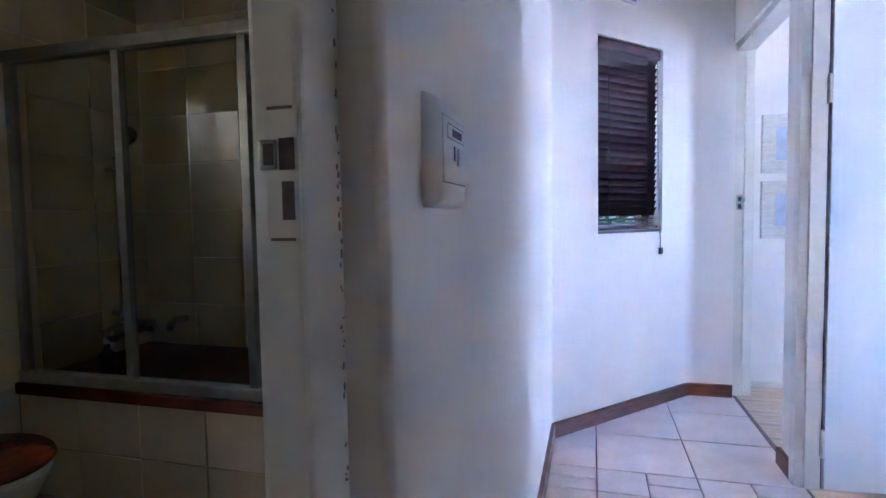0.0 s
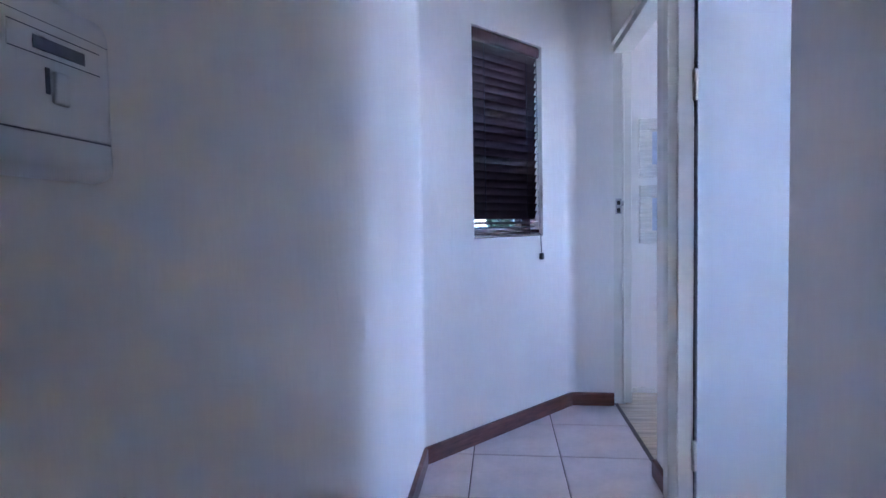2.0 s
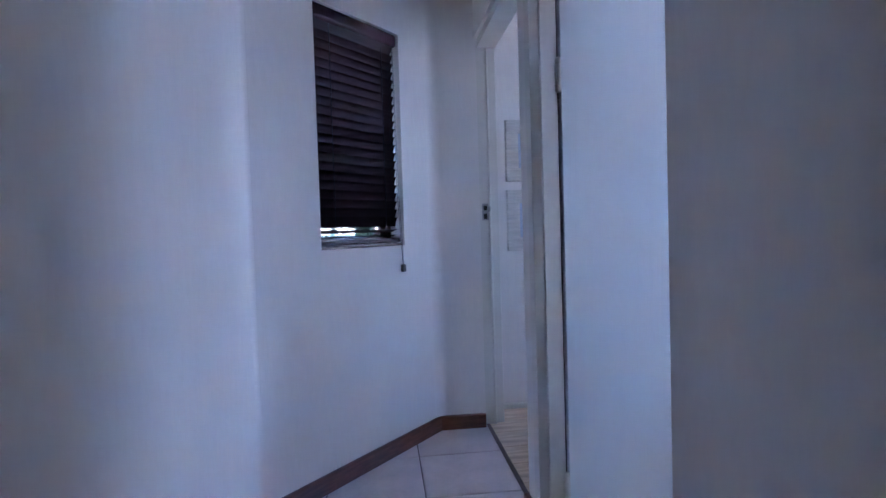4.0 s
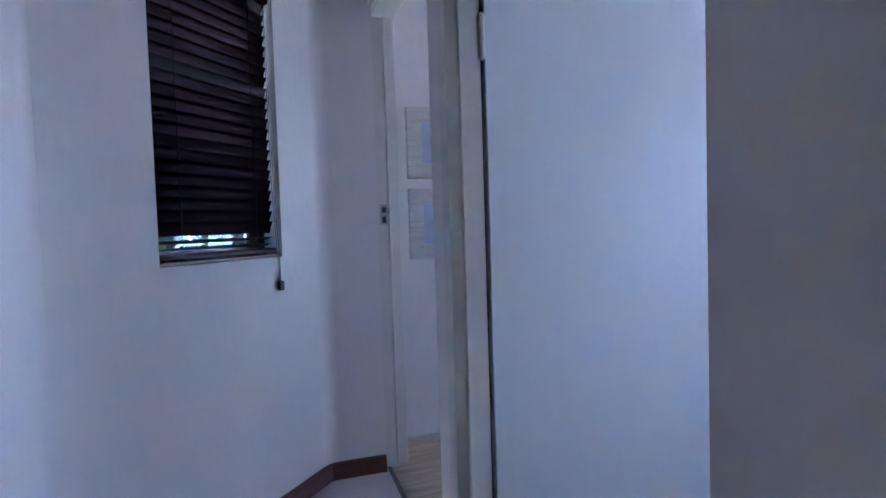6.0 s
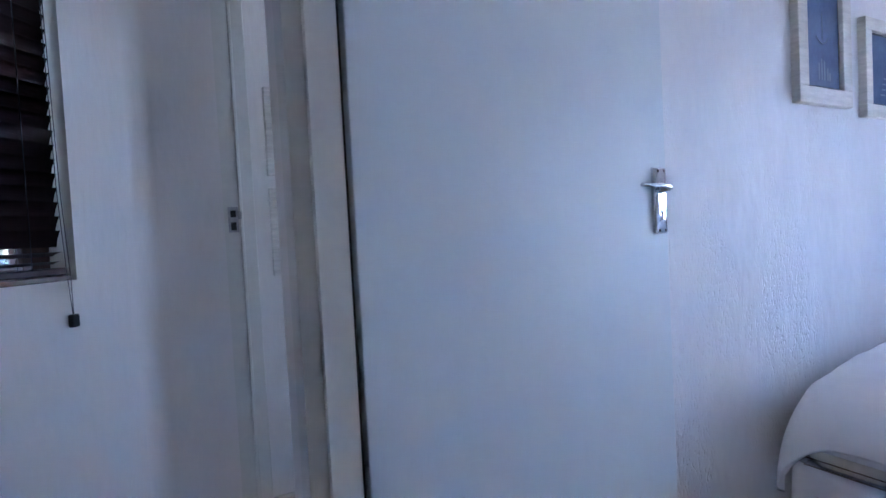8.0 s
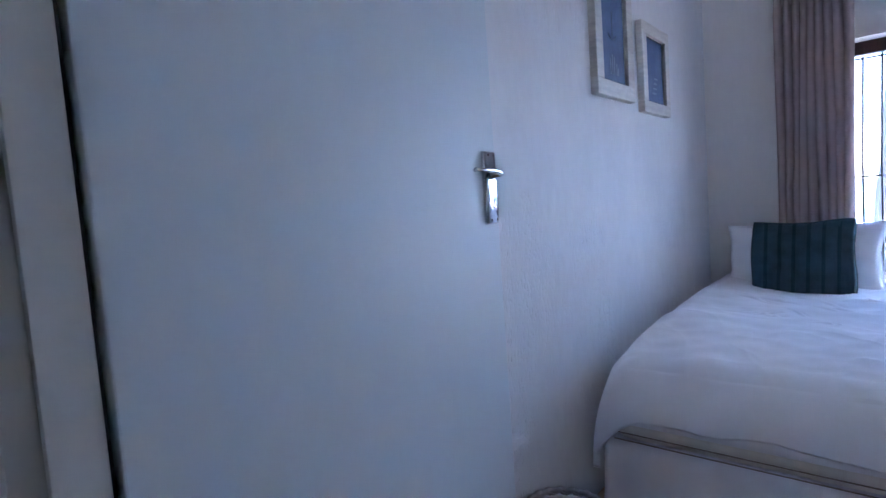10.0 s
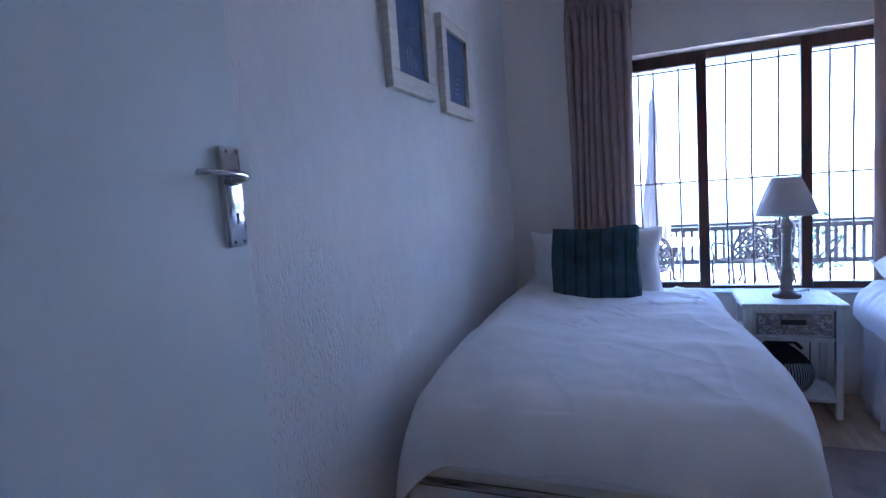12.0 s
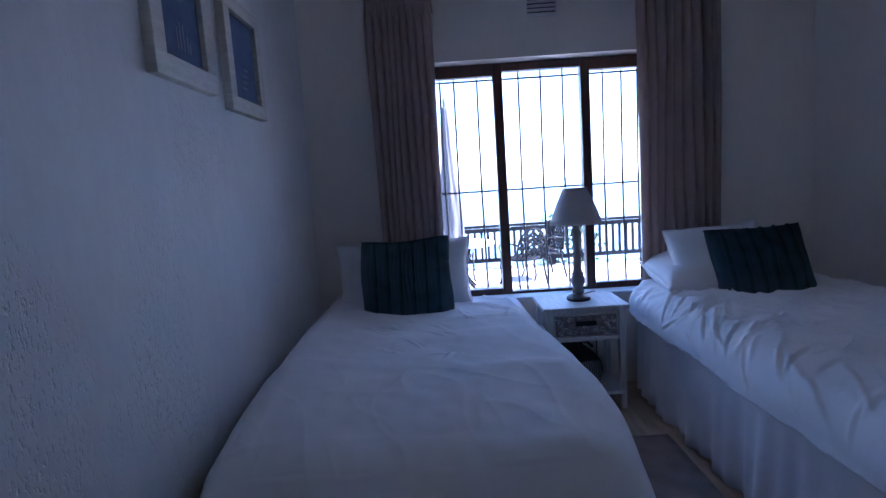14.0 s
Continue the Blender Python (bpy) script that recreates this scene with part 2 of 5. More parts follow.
H = 2.5          # ceiling height
CX = -0.012      # corridor's bathroom-side wall face
RX = 0.975       # corridor's bedroom-side wall face
BX = 1.085       # bedroom side of the same wall
PW = 2.59        # bedroom wall with the pictures
WX = 4.28        # bedroom window wall
BY = -0.06       # bedroom wall by the far bed
END = 3.525      # end wall of the corridor
AW = 3.79        # picture wall of the second bedroom

CORNER = 2.682   # where the corridor wall turns
ANG = math.degrees(math.atan2(3.535 - CORNER, 0.745 - CX))
T1, T2 = 0.05 * math.tan(radians((90 - ANG) / 2)), 0.10 * math.tan(radians(ANG / 2))

# ---- structure: walls ----
wall("wall_corridor_west", [(CX - 0.11, CX, -1.5, -0.52, 0, H), (CX - 0.11, CX, 0.525, CORNER - T1, 0, H), (CX - 0.25, CX - 0.03, CORNER - 0.1, CORNER + 0.1, 0, H), (CX - 0.11, CX, -0.52, 0.525, 2.11, H)], soft=((CX, 0.525, 0.012),))
ANGLED = pose(CX, CORNER, 0, 0, 0, ANG)
AL = math.hypot(3.535 - CORNER, 0.745 - CX)
S0, S1, WZ0, WZ1 = 0.338, 0.876, 1.000, 2.022
wall("wall_angled", [(T1, S0, 0, 0.16, 0, H), (S1, math.hypot(END - CORNER, (END - CORNER) / math.tan(radians(ANG))) - T2, 0, 0.16, 0, H), (S0, S1, 0, 0.16, 0, WZ0), (S0, S1, 0, 0.16, WZ1, H)], m=ANGLED)


def soft_corner(name, corner, a0, a1, r=0.16):
    """Rounded plaster in an inner corner between a wall along a0 and one along a1 (degrees, both leading away)."""
    d0, d1 = Vector((math.cos(radians(a0)), math.sin(radians(a0)))), Vector((math.cos(radians(a1)), math.sin(radians(a1))))
    half = d0.angle(d1) / 2
    mid = (d0 + d1).normalized()
    c = Vector(corner) + mid * (r / math.sin(half))
    t = r / math.tan(half)
    p0, p1 = Vector(corner) + d0 * t, Vector(corner) + d1 * t
    s0, s1 = math.atan2(*(p0 - c).yx), math.atan2(*(p1 - c).yx)
    turn = (s1 - s0 + math.pi) % (2 * math.pi) - math.pi
    arc = [c + r * Vector((math.cos(s0 + turn * i / 12), math.sin(s0 + turn * i / 12))) - mid * 0.0005 for i in range(13)]
    arc = [arc[0] + d0 * 0.006] + arc + [arc[-1] + d1 * 0.006]
    bm = bmesh.new()
    low, top = ([bm.verts.new((p.x, p.y, z)) for p in arc + [Vector(corner) - mid * 0.12]] for z in (0.0, H))
    for i in range(len(low)):
        j = (i + 1) % len(low)
        bm.faces.new((low[i], low[j], top[j], top[i])).smooth = i < 14
    return solid(name, bm, PLASTER, "rounded white plaster corner", "wall", "structure")


soft_corner("wall_corner_1", (CX, CORNER), -90, ANG, 0.05)
soft_corner("wall_corner_2", (CX + (END - CORNER) / math.tan(radians(ANG)), END), 180 + ANG, 0, 0.10)
wall("wall_end", [(CX + (END - CORNER) / math.tan(radians(ANG)) + T2, 0.985, END, END + 0.11, 0, H), (0.6, 0.9, END + 0.03, END + 0.2, 0, H)])
wall("wall_corridor_east", [(RX, BX, -1.5, 1.612, 0, H), (RX, BX, 1.612, 2.455, 2.075, H), (RX, BX, 2.455, 2.62, 0, H),
                            (RX, BX, 2.62, 3.60, 2.075, H), (0.99, BX, 3.60, AW + 0.1, 0, H)], soft=((RX, 1.612, 0.005),))
# Unseen; set close and coloured warm to bounce light back up the corridor.
wall("wall_corridor_south", [(CX, RX, -1.5, -1.4, 0, H)], mat("warm_bounce_paint", (0.78, 0.68, 0.56), 0.6, 0.03, 2.5, 42, 0.3), label="unseen warm cream wall that closes the corridor and bounces light back")
wall("wall_partition", [(BX, WX + 0.22, PW, 2.70, 0, H)], OLD_PLASTER, label="white wall with uneven pitted plaster")
W0, W1, SILL, HEAD = 0.70, 1.955, 0.50, 1.775
wall("wall_window", [(WX, WX + 0.22, BY - 0.1, W0, 0, H), (WX, WX + 0.22, W1, PW, 0, H), (WX, WX + 0.22, W0, W1, 0, SILL), (WX, WX + 0.22, W0, W1, HEAD, H)])
wall("wall_bedroom_south", [(BX, WX, BY - 0.1, BY, 0, H)])
wall("wall_second_bedroom_north", [(BX, 3.4, AW, AW + 0.1, 0, H)])
wall("wall_second_bedroom_east", [(3.3, 3.4, 2.70, AW, 0, 0.9), (3.3, 3.4, 2.70, AW, 2.0, H), (3.3, 3.4, 2.70, 2.95, 0.9, 2.0), (3.3, 3.4, 3.5, AW, 0.9, 2.0)])
# bathroom
BL, BB = -2.10, 2.36
wall("wall_bathroom_west", [(BL - 0.1, BL, -1.0, -0.8, 0, H), (BL - 0.1, BL, 0.7, BB, 0, H), (BL - 0.1, BL, -0.8, 0.7, 0, 1.23), (BL - 0.1, BL, -0.8, 0.7, 1.87, H)])
wall("wall_bathroom_north", [(BL, CX - 0.11, BB, BB + 0.1, 0, H)])
wall("wall_bathroom_south", [(BL, CX - 0.11, -1.1, -1.0, 0, H)])

# ceilings
for nm, b in (("ceiling_corridor", (CX - 0.1, RX + 0.05, -1.5, 3.8)), ("ceiling_bedroom", (RX + 0.05, WX + 0.22, BY - 0.1, 2.65)),
              ("ceiling_second_bedroom", (RX + 0.05, 3.4, 2.65, AW + 0.1)), ("ceiling_bathroom", (BL - 0.1, CX - 0.1, -1.1, BB + 0.1))):
    solid(nm, one_box(*b, H, H + 0.08), CEILING, "white-painted flat ceiling", "ceiling", "structure")
# roof slab with eaves over the window, and outer face of the house
solid("roof", one_box(-2.6, 4.75, -3.0, 4.2, H + 0.1, H + 0.25), RENDER_OUT, "flat pale house roof", "roof", "structure")

# floors (their tiles and boards are laid at the end of the file)
floor_corridor = solid("floor_corridor", one_box(CX - 0.11, 1.0, -1.62, 3.8, -0.1, -0.008), GROUT, "pinkish ceramic tile floor with dark grout", "floor", "structure")
floor_bedroom = solid("floor_bedroom", one_box(1.0, WX + 0.1, BY - 0.1, 2.66, -0.1, -0.008), GROUT, "light brown laminate board floor", "floor", "structure")
floor_second = solid("floor_second_bedroom", one_box(1.0, 3.4, 2.66, AW + 0.1, -0.1, -0.008), GROUT, "light brown laminate board floor", "floor", "structure")
floor_bath = solid("floor_bathroom", one_box(BL - 0.1, CX - 0.11, -1.1, BB + 0.1, -0.1, 0.0), mat("terracotta_floor", (0.27, 0.18, 0.11), 0.5, 0.15, 6, 50, 0.1), "plain brown bathroom floor", "floor", "structure")


# skirting boards
def skirting(name, length, m, material=SKIRTING, h=0.075, t=0.017):
    bm = one_box(0, length, -t, 0, 0, h)
    top = [e for e in bm.edges if all(v.co.z > h - 1e-4 and v.co.y < -t + 1e-4 for v in e.verts)]
    bmesh.ops.bevel(bm, geom=top, offset=0.009, segments=3, affect="EDGES", profile=0.5)
    return solid(name, bm, material, "reddish-brown stained wooden skirting board", "skirting board", "structure", m=m)


skirting("baseboard_west", CORNER - 0.52, pose(CX, 0.52, 0, 0, 0, 90))
skirting("baseboard_angled", AL - 0.004, ANGLED)
skirting("baseboard_end", 0.245, pose(0.738, END, 0))
skirting("baseboard_pier", 0.142, pose(RX, 2.620, 0, 0, 0, -90))
skirting("baseboard_pier_return", 0.05, pose(RX - 0.017, 2.620, 0, 0, 0, 0) @ pose(0.05, 0, 0, 0, 0, 180))
skirting("baseboard_east", 2.94, pose(RX, 1.54, 0, 0, 0, -90))
skirting("baseboard_second_bedroom", 2.2, pose(BX + 0.01, AW, 0), FRAME_PAINT, 0.03, 0.015)


# ---- door frames, pressed steel ----
def jamb(bm, x0, x1, ya, yb, z1):
    """One upright of a frame; ya is the side of the opening, yb the wall side."""
    lo, hi = min(ya, yb), max(ya, yb)
    box(bm, x0, x1, lo, hi, 0, z1, 0.0015)


frame_b = thing("door_frame_bedroom", "cream enamelled pressed-steel door frame", "door frame", kind="structure")
b = bmesh.new(); jamb(b, 0.957, 0.994, 2.418, 2.475, 2.075); jamb(b, 0.990, 1.0450, 2.404, 2.474, 2.075); part("hinge_jamb", b, FRAME_PAINT, frame_b)
# No real seal: black filler paints the shade between jamb and leaf.
part("seal_strip", one_box(1.0452, 1.0490, 2.406, 2.470, 0.01, 2.03), BLACK, frame_b, "black strip that stands in for shade in the door gap")
b = bmesh.new(); jamb(b, RX + 0.014, BX + 0.010, 1.612, 1.618, 2.075); part("lock_jamb", b, FRAME_PAINT, frame_b)
part("head", one_box(RX - 0.004, BX + 0.010, 1.618, 2.404, 2.035, 2.095, 0.004), FRAME_PAINT, frame_b)
for z in (0.19, 1.56):
    b = bmesh.new()
    lathe(b, [(0.009, z - 0.055), (0.0095, z - 0.05), (0.0095, z + 0.05), (0.006, z + 0.058)], 12, pose(1.0475, 2.400, 0))
    part("hinge", b, FRAME_PAINT, frame_b, "painted steel butt hinge", smooth=True)

frame_a = thing("door_frame_second_bedroom", "cream enamelled pressed-steel door frame with latch keeper", "door frame", kind="structure")
b = bmesh.new(); jamb(b, 0.982, 1.045, 3.556, 3.60, 2.075); box(b, 1.045, BX + 0.012, 3.570, 3.60, 0, 2.075, 0.003)
box(b, 1.040, 1.052, 3.546, 3.570, 0, 2.04, 0.003)
part("lock_jamb", b, FRAME_PAINT, frame_a)
b = bmesh.new(); jamb(b, RX + 0.035, BX + 0.012, 2.66, 2.622, 2.075); part("hinge_jamb", b, FRAME_PAINT, frame_a)
part("head", one_box(0.992, BX + 0.012, 2.66, 3.556, 2.035, 2.075, 0.004), FRAME_PAINT, frame_a)
keeper = part("keeper_plate", one_box(1.002, 1.036, 3.5525, 3.556, 1.115, 1.205, 0.001), STEEL, frame_a, "worn steel latch keeper")
# Black blocks stand in for the shade inside the keeper's openings.
part("keeper_hole", one_box(1.010, 1.028, 3.5505, 3.5525, 1.168, 1.192), BLACK, keeper)
part("keeper_hole", one_box(1.010, 1.028, 3.5505, 3.5525, 1.122, 1.150), BLACK, keeper)
part("keeper_lip", one_box(1.034, 1.048, 3.546, 3.5525, 1.160, 1.190, 0.001), STEEL, keeper)
part("threshold_strip", one_box(0.992, 1.012, 2.66, 3.556, -0.008, 0.002, 0.001), GROUT, frame_a)

frame_c = thing("door_frame_bathroom", "cream enamelled steel door frame with chipped paint", "door frame", kind="structure")
part("lock_jamb", one_box(CX - 0.096, CX - 0.045, 0.445, 0.524, 0, 2.10, 0.007, seg=3), FRAME_PAINT, frame_c)
part("hinge_jamb", one_box(CX - 0.096, CX - 0.045, -0.519, -0.44, 0, 2.10, 0.007, seg=3), FRAME_PAINT, frame_c)
part("head", one_box(CX - 0.096, CX - 0.045, -0.44, 0.445, 2.035, 2.109, 0.006), FRAME_PAINT, frame_c)
kp = part("keeper_plate", one_box(-0.0910, -0.0580, 0.4415, 0.445, 1.080, 1.195, 0.001), FRAME_PAINT, frame_c, "painted latch keeper plate with dark holes")
# Solid dark blocks on the plate paint the shade of its holes.
part("keeper_hole", one_box(-0.0760, -0.0620, 0.4395, 0.4415, 1.141, 1.168), DARK_DETAIL, kp)
part("keeper_hole", one_box(-0.0740, -0.0630, 0.4395, 0.4415, 1.098, 1.131), DARK_DETAIL, kp)
part("keeper_lip", one_box(-0.0940, -0.0780, 0.436, 0.4415, 1.141, 1.167, 0.002), STEEL, kp)
part("keeper_hole", one_box(-0.0880, -0.0790, 0.4345, 0.436, 1.145, 1.163), DARK_DETAIL, kp)
for z in (1.194, 1.081):
    part("keeper_edge", one_box(-0.0870, -0.0630, 0.4405, 0.4415, z - 0.0013, z + 0.0013), DARK_DETAIL, kp)
random.seed(11)
for i in range(40):
    z = random.choice((random.uniform(0.80, 1.32), random.uniform(0.95, 1.25)))
    h, w = random.uniform(0.001, 0.006), random.uniform(0.001, 0.0028)
    b = bmesh.new()
    y = 0.513 + random.uniform(-0.003, 0.003)
    lathe(b, [(1.0, -0.0006), (0.75, 0.0006)], 9, pose(CX - 0.045, y, z, 0, 90, 0) @ Matrix.Diagonal((h, w, 1, 1)))
    part("paint_chip", b, WORN, frame_c)


# ---- bedroom door, open against the wall ----
def lever_set(parent):
    """A chrome lever on a long plate, on the face y = 0 that looks to -y; the plate's middle is at x = 0, z = 0."""
    bm = bmesh.new()
    arc = [(0.024 * math.sin(a), -0.004 - 0.009 * max(0.0, math.cos(a)) ** 0.25) for a in [math.pi * (i / 14 - 0.5) for i in range(15)]]
    rows = [[bm.verts.new((x * k, y * d, z)) for x, y in [(-0.024, 0)] + arc + [(0.024, 0)]] for z, k, d in
            ((-0.085, 0.9, 0.1), (-0.083, 0.97, 0.8), (-0.080, 1, 1), (0.080, 1, 1), (0.083, 0.97, 0.8), (0.085, 0.9, 0.1))]
    for r, q in zip(rows, rows[1:]):
        for i in range(len(r) - 1):
            bm.faces.new((r[i], r[i + 1], q[i + 1], q[i]))
    plate = part("handle_plate", bm, CHROME, parent, "polished chrome lever handle plate", smooth=True)
    for x in (-0.012, 0.012):
        for z in (-0.075, 0.075):
            b = lathe(bmesh.new(), [(0.004, 0), (0.003, 0.0012)], 10, pose(x, -0.0118, z, 90, 0, 0))
            part("screw", b, DARK_DETAIL, plate)
    b = lathe(bmesh.new(), [(0.014, 0), (0.014, 0.006), (0.010, 0.010), (0.009, 0.022)], 18, pose(0, -0.012, 0.032, 90, 0, 0))
    part("rose", b, CHROME, plate, smooth=True)
    b = bmesh.new()
    pts = [(0.004, -0.034, 0.031), (-0.004, -0.038, 0.0315), (-0.012, -0.039, 0.033), (-0.03, -0.040, 0.0355), (-0.055, -0.039, 0.038), (-0.085, -0.037, 0.040), (-0.106, -0.035, 0.040)]
    tube(b, pts, 0.008, 12)
    for v in b.verts:
        v.co.z = 0.034 + (v.co.z - 0.034) * (0.85 if v.co.x > -0.02 else 0.6)
    part("lever", b, CHROME, plate, smooth=True)
    b = lathe(bmesh.new(), [(0.0042, 0), (0.0042, 0.0006)], 12, pose(0, -0.0130, -0.030, 90, 0, 0))
    box(b, -0.0022, 0.0022, -0.0136, -0.0128, -0.048, -0.030)
    part("keyhole", b, BLACK, plate)


LEAF_ANGLE = 5.0
door_1 = thing("door_1", "white gloss-painted flush door standing open along the wall", "door", pose(1.051, 2.436, 0, 0, 0, LEAF_ANGLE), kind="structure")
part("leaf", one_box(0, 0.880, -0.040, 0, 0.008, 2.028, 0.003), GLOSS_WHITE, door_1)
hand_1 = thing("lever_carrier", "", "", pose(0.840, -0.040, 1.130))
hand_1.name = "handle"
hand_1.parent = door_1
lever_set(hand_1)

# ---- corridor window with venetian blind ----
win_c = thing("window_1", "small dark wooden-framed window set in an angled wall", "window", ANGLED, kind="structure")
for x0, x1, z0, z1 in ((S0, S0 + 0.035, WZ0, WZ1), (S1 - 0.080, S1, WZ0, WZ1), (S0 + 0.035, S1 - 0.080, WZ0, WZ0 + 0.045), (S0 + 0.035, S1 - 0.080, WZ1 - 0.04, WZ1)):
    part("window_frame", one_box(x0, x1, 0.085, 0.135, z0, z1, 0.003), WINDOW_WOOD, win_c)
part("window_sill", one_box(S0 + 0.001, S1 - 0.001, 0.012, 0.085, WZ0, WZ0 + 0.014, 0.003), WINDOW_WOOD, win_c, "dark varnished wooden sill")
part("pane", one_box(S0 + 0.035, S1 - 0.080, 0.108, 0.112, WZ0 + 0.045, WZ1 - 0.04), CLEAR, win_c).visible_shadow = False

blind = thing("venetian_blind", "dark brown wooden venetian blind, slats closed, raised a little", "blind", ANGLED)
BX0, BX1 = S0 + 0.006, S1 - 0.016
CRD = S1 - 0.034
b = one_box(BX0, BX1 + 0.008, 0.004, 0.055, WZ1 - 0.062, WZ1 - 0.004, 0.012, seg=4)
part("headrail", b, BLIND_RAIL, blind, "glossy dark pelmet rail", smooth=True)
slat = None
NS = 22
ztop, zlow = WZ1 - 0.085, WZ0 + 0.116
for i in range(NS):
    z = ztop + (zlow - ztop) * i / (NS - 1)
    tilt = -68 - (1.5 if i % 5 == 1 else 0) + (4 if i == 0 else 0)
    if slat is None:
        bm = bmesh.new()
        sheet(bm, 1, 6, lambda u, v: Vector((BX0 + (BX1 - BX0) * u, (v - 0.5) * 0.048, 0.003 * (1 - (2 * v - 1) ** 2))))
        geom = bmesh.ops.solidify(bm, geom=bm.faces[:], thickness=0.0026)
        slat = part("slat", bm, BLIND, blind)
        ob = slat
    else:
        ob = new("slat", slat.data)
        ob.parent = blind
    ob.matrix_basis = pose(0, 0.034, z, tilt, 0, 0)
for i, (z, t) in enumerate(((WZ0 + 0.074, -14), (WZ0 + 0.050, -10))):
    ob = new("slat", slat.data)
    ob.parent = blind
    ob.matrix_basis = pose(0, 0.036, z, t, 0, 0)
part("bottom_rail", one_box(BX0, BX1, 0.012, 0.058, WZ0 + 0.018, WZ0 + 0.036, 0.004), BLIND, blind)
for x in (BX0 + 0.09, BX1 - 0.10):
    for y in (0.012, 0.058):
        part("ladder_cord", tube(bmesh.new(), [(x, y, WZ1 - 0.07), (x, y, WZ0 + 0.03)], 0.0012, 6), CORD, blind)
b = bmesh.new()
tube(b, [(CRD - 0.012, 0.006, WZ1 - 0.06), (CRD - 0.006, 0.002, 1.25), (CRD - 0.002, -0.008, WZ0 + 0.01), (CRD + 0.003, -0.012, 0.905)], 0.0013, 6)
tube(b, [(CRD - 0.006, 0.006, WZ1 - 0.06), (CRD + 0.004, 0.002, 1.25), (CRD + 0.008, -0.008, WZ0 + 0.01), (CRD + 0.005, -0.012, 0.905)], 0.0013, 6)
part("pull_cord", b, CORD, blind, "thin grey pull cord")
part("cord_weight", one_box(CRD - 0.008, CRD + 0.016, -0.021, -0.004, 0.872, 0.908, 0.004), BLACK, blind, "small black plastic cord weight")


# ---- air vents ----
def air_vent(m, w, h, label, n=5):
    v = thing("air_vent", label, "vent", m)
    part("backing", one_box(-w / 2 + 0.008, w / 2 - 0.008, -0.003, 0, 0.008, h - 0.008), BLACK, v)
    for x0, x1, z0, z1 in ((-w / 2, w / 2, 0, 0.010), (-w / 2, w / 2, h - 0.010, h), (-w / 2, -w / 2 + 0.010, 0.010, h - 0.010), (w / 2 - 0.010, w / 2, 0.010, h - 0.010)):
        part("frame", one_box(x0, x1, -0.012, 0, z0, z1, 0.002), PLASTIC, v)
    for i in range(n):
        z = 0.018 + (h - 0.036) * i / (n - 1)
        part("slat", one_box(-w / 2 + 0.010, w / 2 - 0.010, -0.011, -0.009, -0.007, 0.007, m=pose(0, 0.002, z, 32, 0, 0)), PLASTIC, v)
    return v


air_vent(ANGLED @ pose(0.555, 0, 2.215), 0.19, 0.12, "white plastic louvred air vent on the corridor wall")
air_vent(pose(WX, 1.335, 1.965, 0, 0, -90), 0.165, 0.14, "dusty white louvred air vent above the bedroom window", 6)

# ---- light switch ----
sw = thing("light_switch", "white plastic light switch with label strip", "switch", pose(CX, 0.712, 1.110, 0, 0, 90))
b = bmesh.new()
FIL = [(1 - math.cos(math.pi / 2 * k / 8), math.sin(math.pi / 2 * k / 8)) for k in range(9)]
sec = [(-0.070 + 0.013 * c, 0.022 * q) for c, q in FIL] + [(0.070 - 0.012 * c, 0.022 * q) for c, q in FIL[::-1]]
rows = [[b.verts.new((x * (0.93 + 0.07 * q), -y * q, z)) for x, y in sec]
        for z, q in [(0.010 * c, 0.15 + 0.85 * q) for c, q in FIL] + [(0.139 - 0.022 * c, q) for c, q in FIL[::-1]]]
for r, q in zip(rows, rows[1:]):
    for i in range(len(sec) - 1):
        b.faces.new((r[i], r[i + 1], q[i + 1], q[i]))
b.faces.new(rows[0][::-1])
part("housing", b, PLASTIC, sw, smooth=True)
part("cover", one_box(-0.056, 0.057, -0.0236, -0.0210, 0.032, 0.112, 0.0006), PLASTIC, sw)
part("cover_joint", one_box(-0.057, 0.059, -0.0226, -0.0210, 0.0308, 0.0320), INK, sw)
part("cover_joint", one_box(-0.057, 0.059, -0.0226, -0.0210, 0.1120, 0.1128), INK, sw)
lab = part("label_strip", one_box(-0.038, 0.046, -0.0250, -0.0236, 0.086, 0.104, 0.0003), PLASTIC, sw, "label strip with a dark bar of lettering")
part("label_bar", one_box(-0.018, 0.030, -0.0254, -0.0250, 0.090, 0.0995), INK, lab)
part("label_line", one_box(-0.038, 0.046, -0.0253, -0.0250, 0.1034, 0.1042), INK, lab)
part("label_line", one_box(-0.038, 0.046, -0.0253, -0.0250, 0.0856, 0.0864), INK, lab)
part("rocker", one_box(-0.006, 0.010, -0.0270, -0.0236, 0.054, 0.078, 0.002, m=pose(0, 0, 0, 3, 0, 0)), PLASTIC, sw)
part("rocker_mark", one_box(-0.007, -0.004, -0.0250, -0.0236, 0.060, 0.079), INK, sw)

# ---- bedroom window ----
win_b = thing("window_2", "three-light dark varnished wooden window with burglar bars", "window", kind="structure")
FX0, FX1 = WX + 0.095, WX + 0.155
MUL = [(W0, W0 + 0.045), (1.072, 1.122), (1.540, 1.592), (W1 - 0.045, W1)]
for y0, y1 in MUL:
    part("window_frame", one_box(FX0, FX1, y0, y1, SILL, HEAD - 0.003, 0.004), WINDOW_WOOD, win_b)
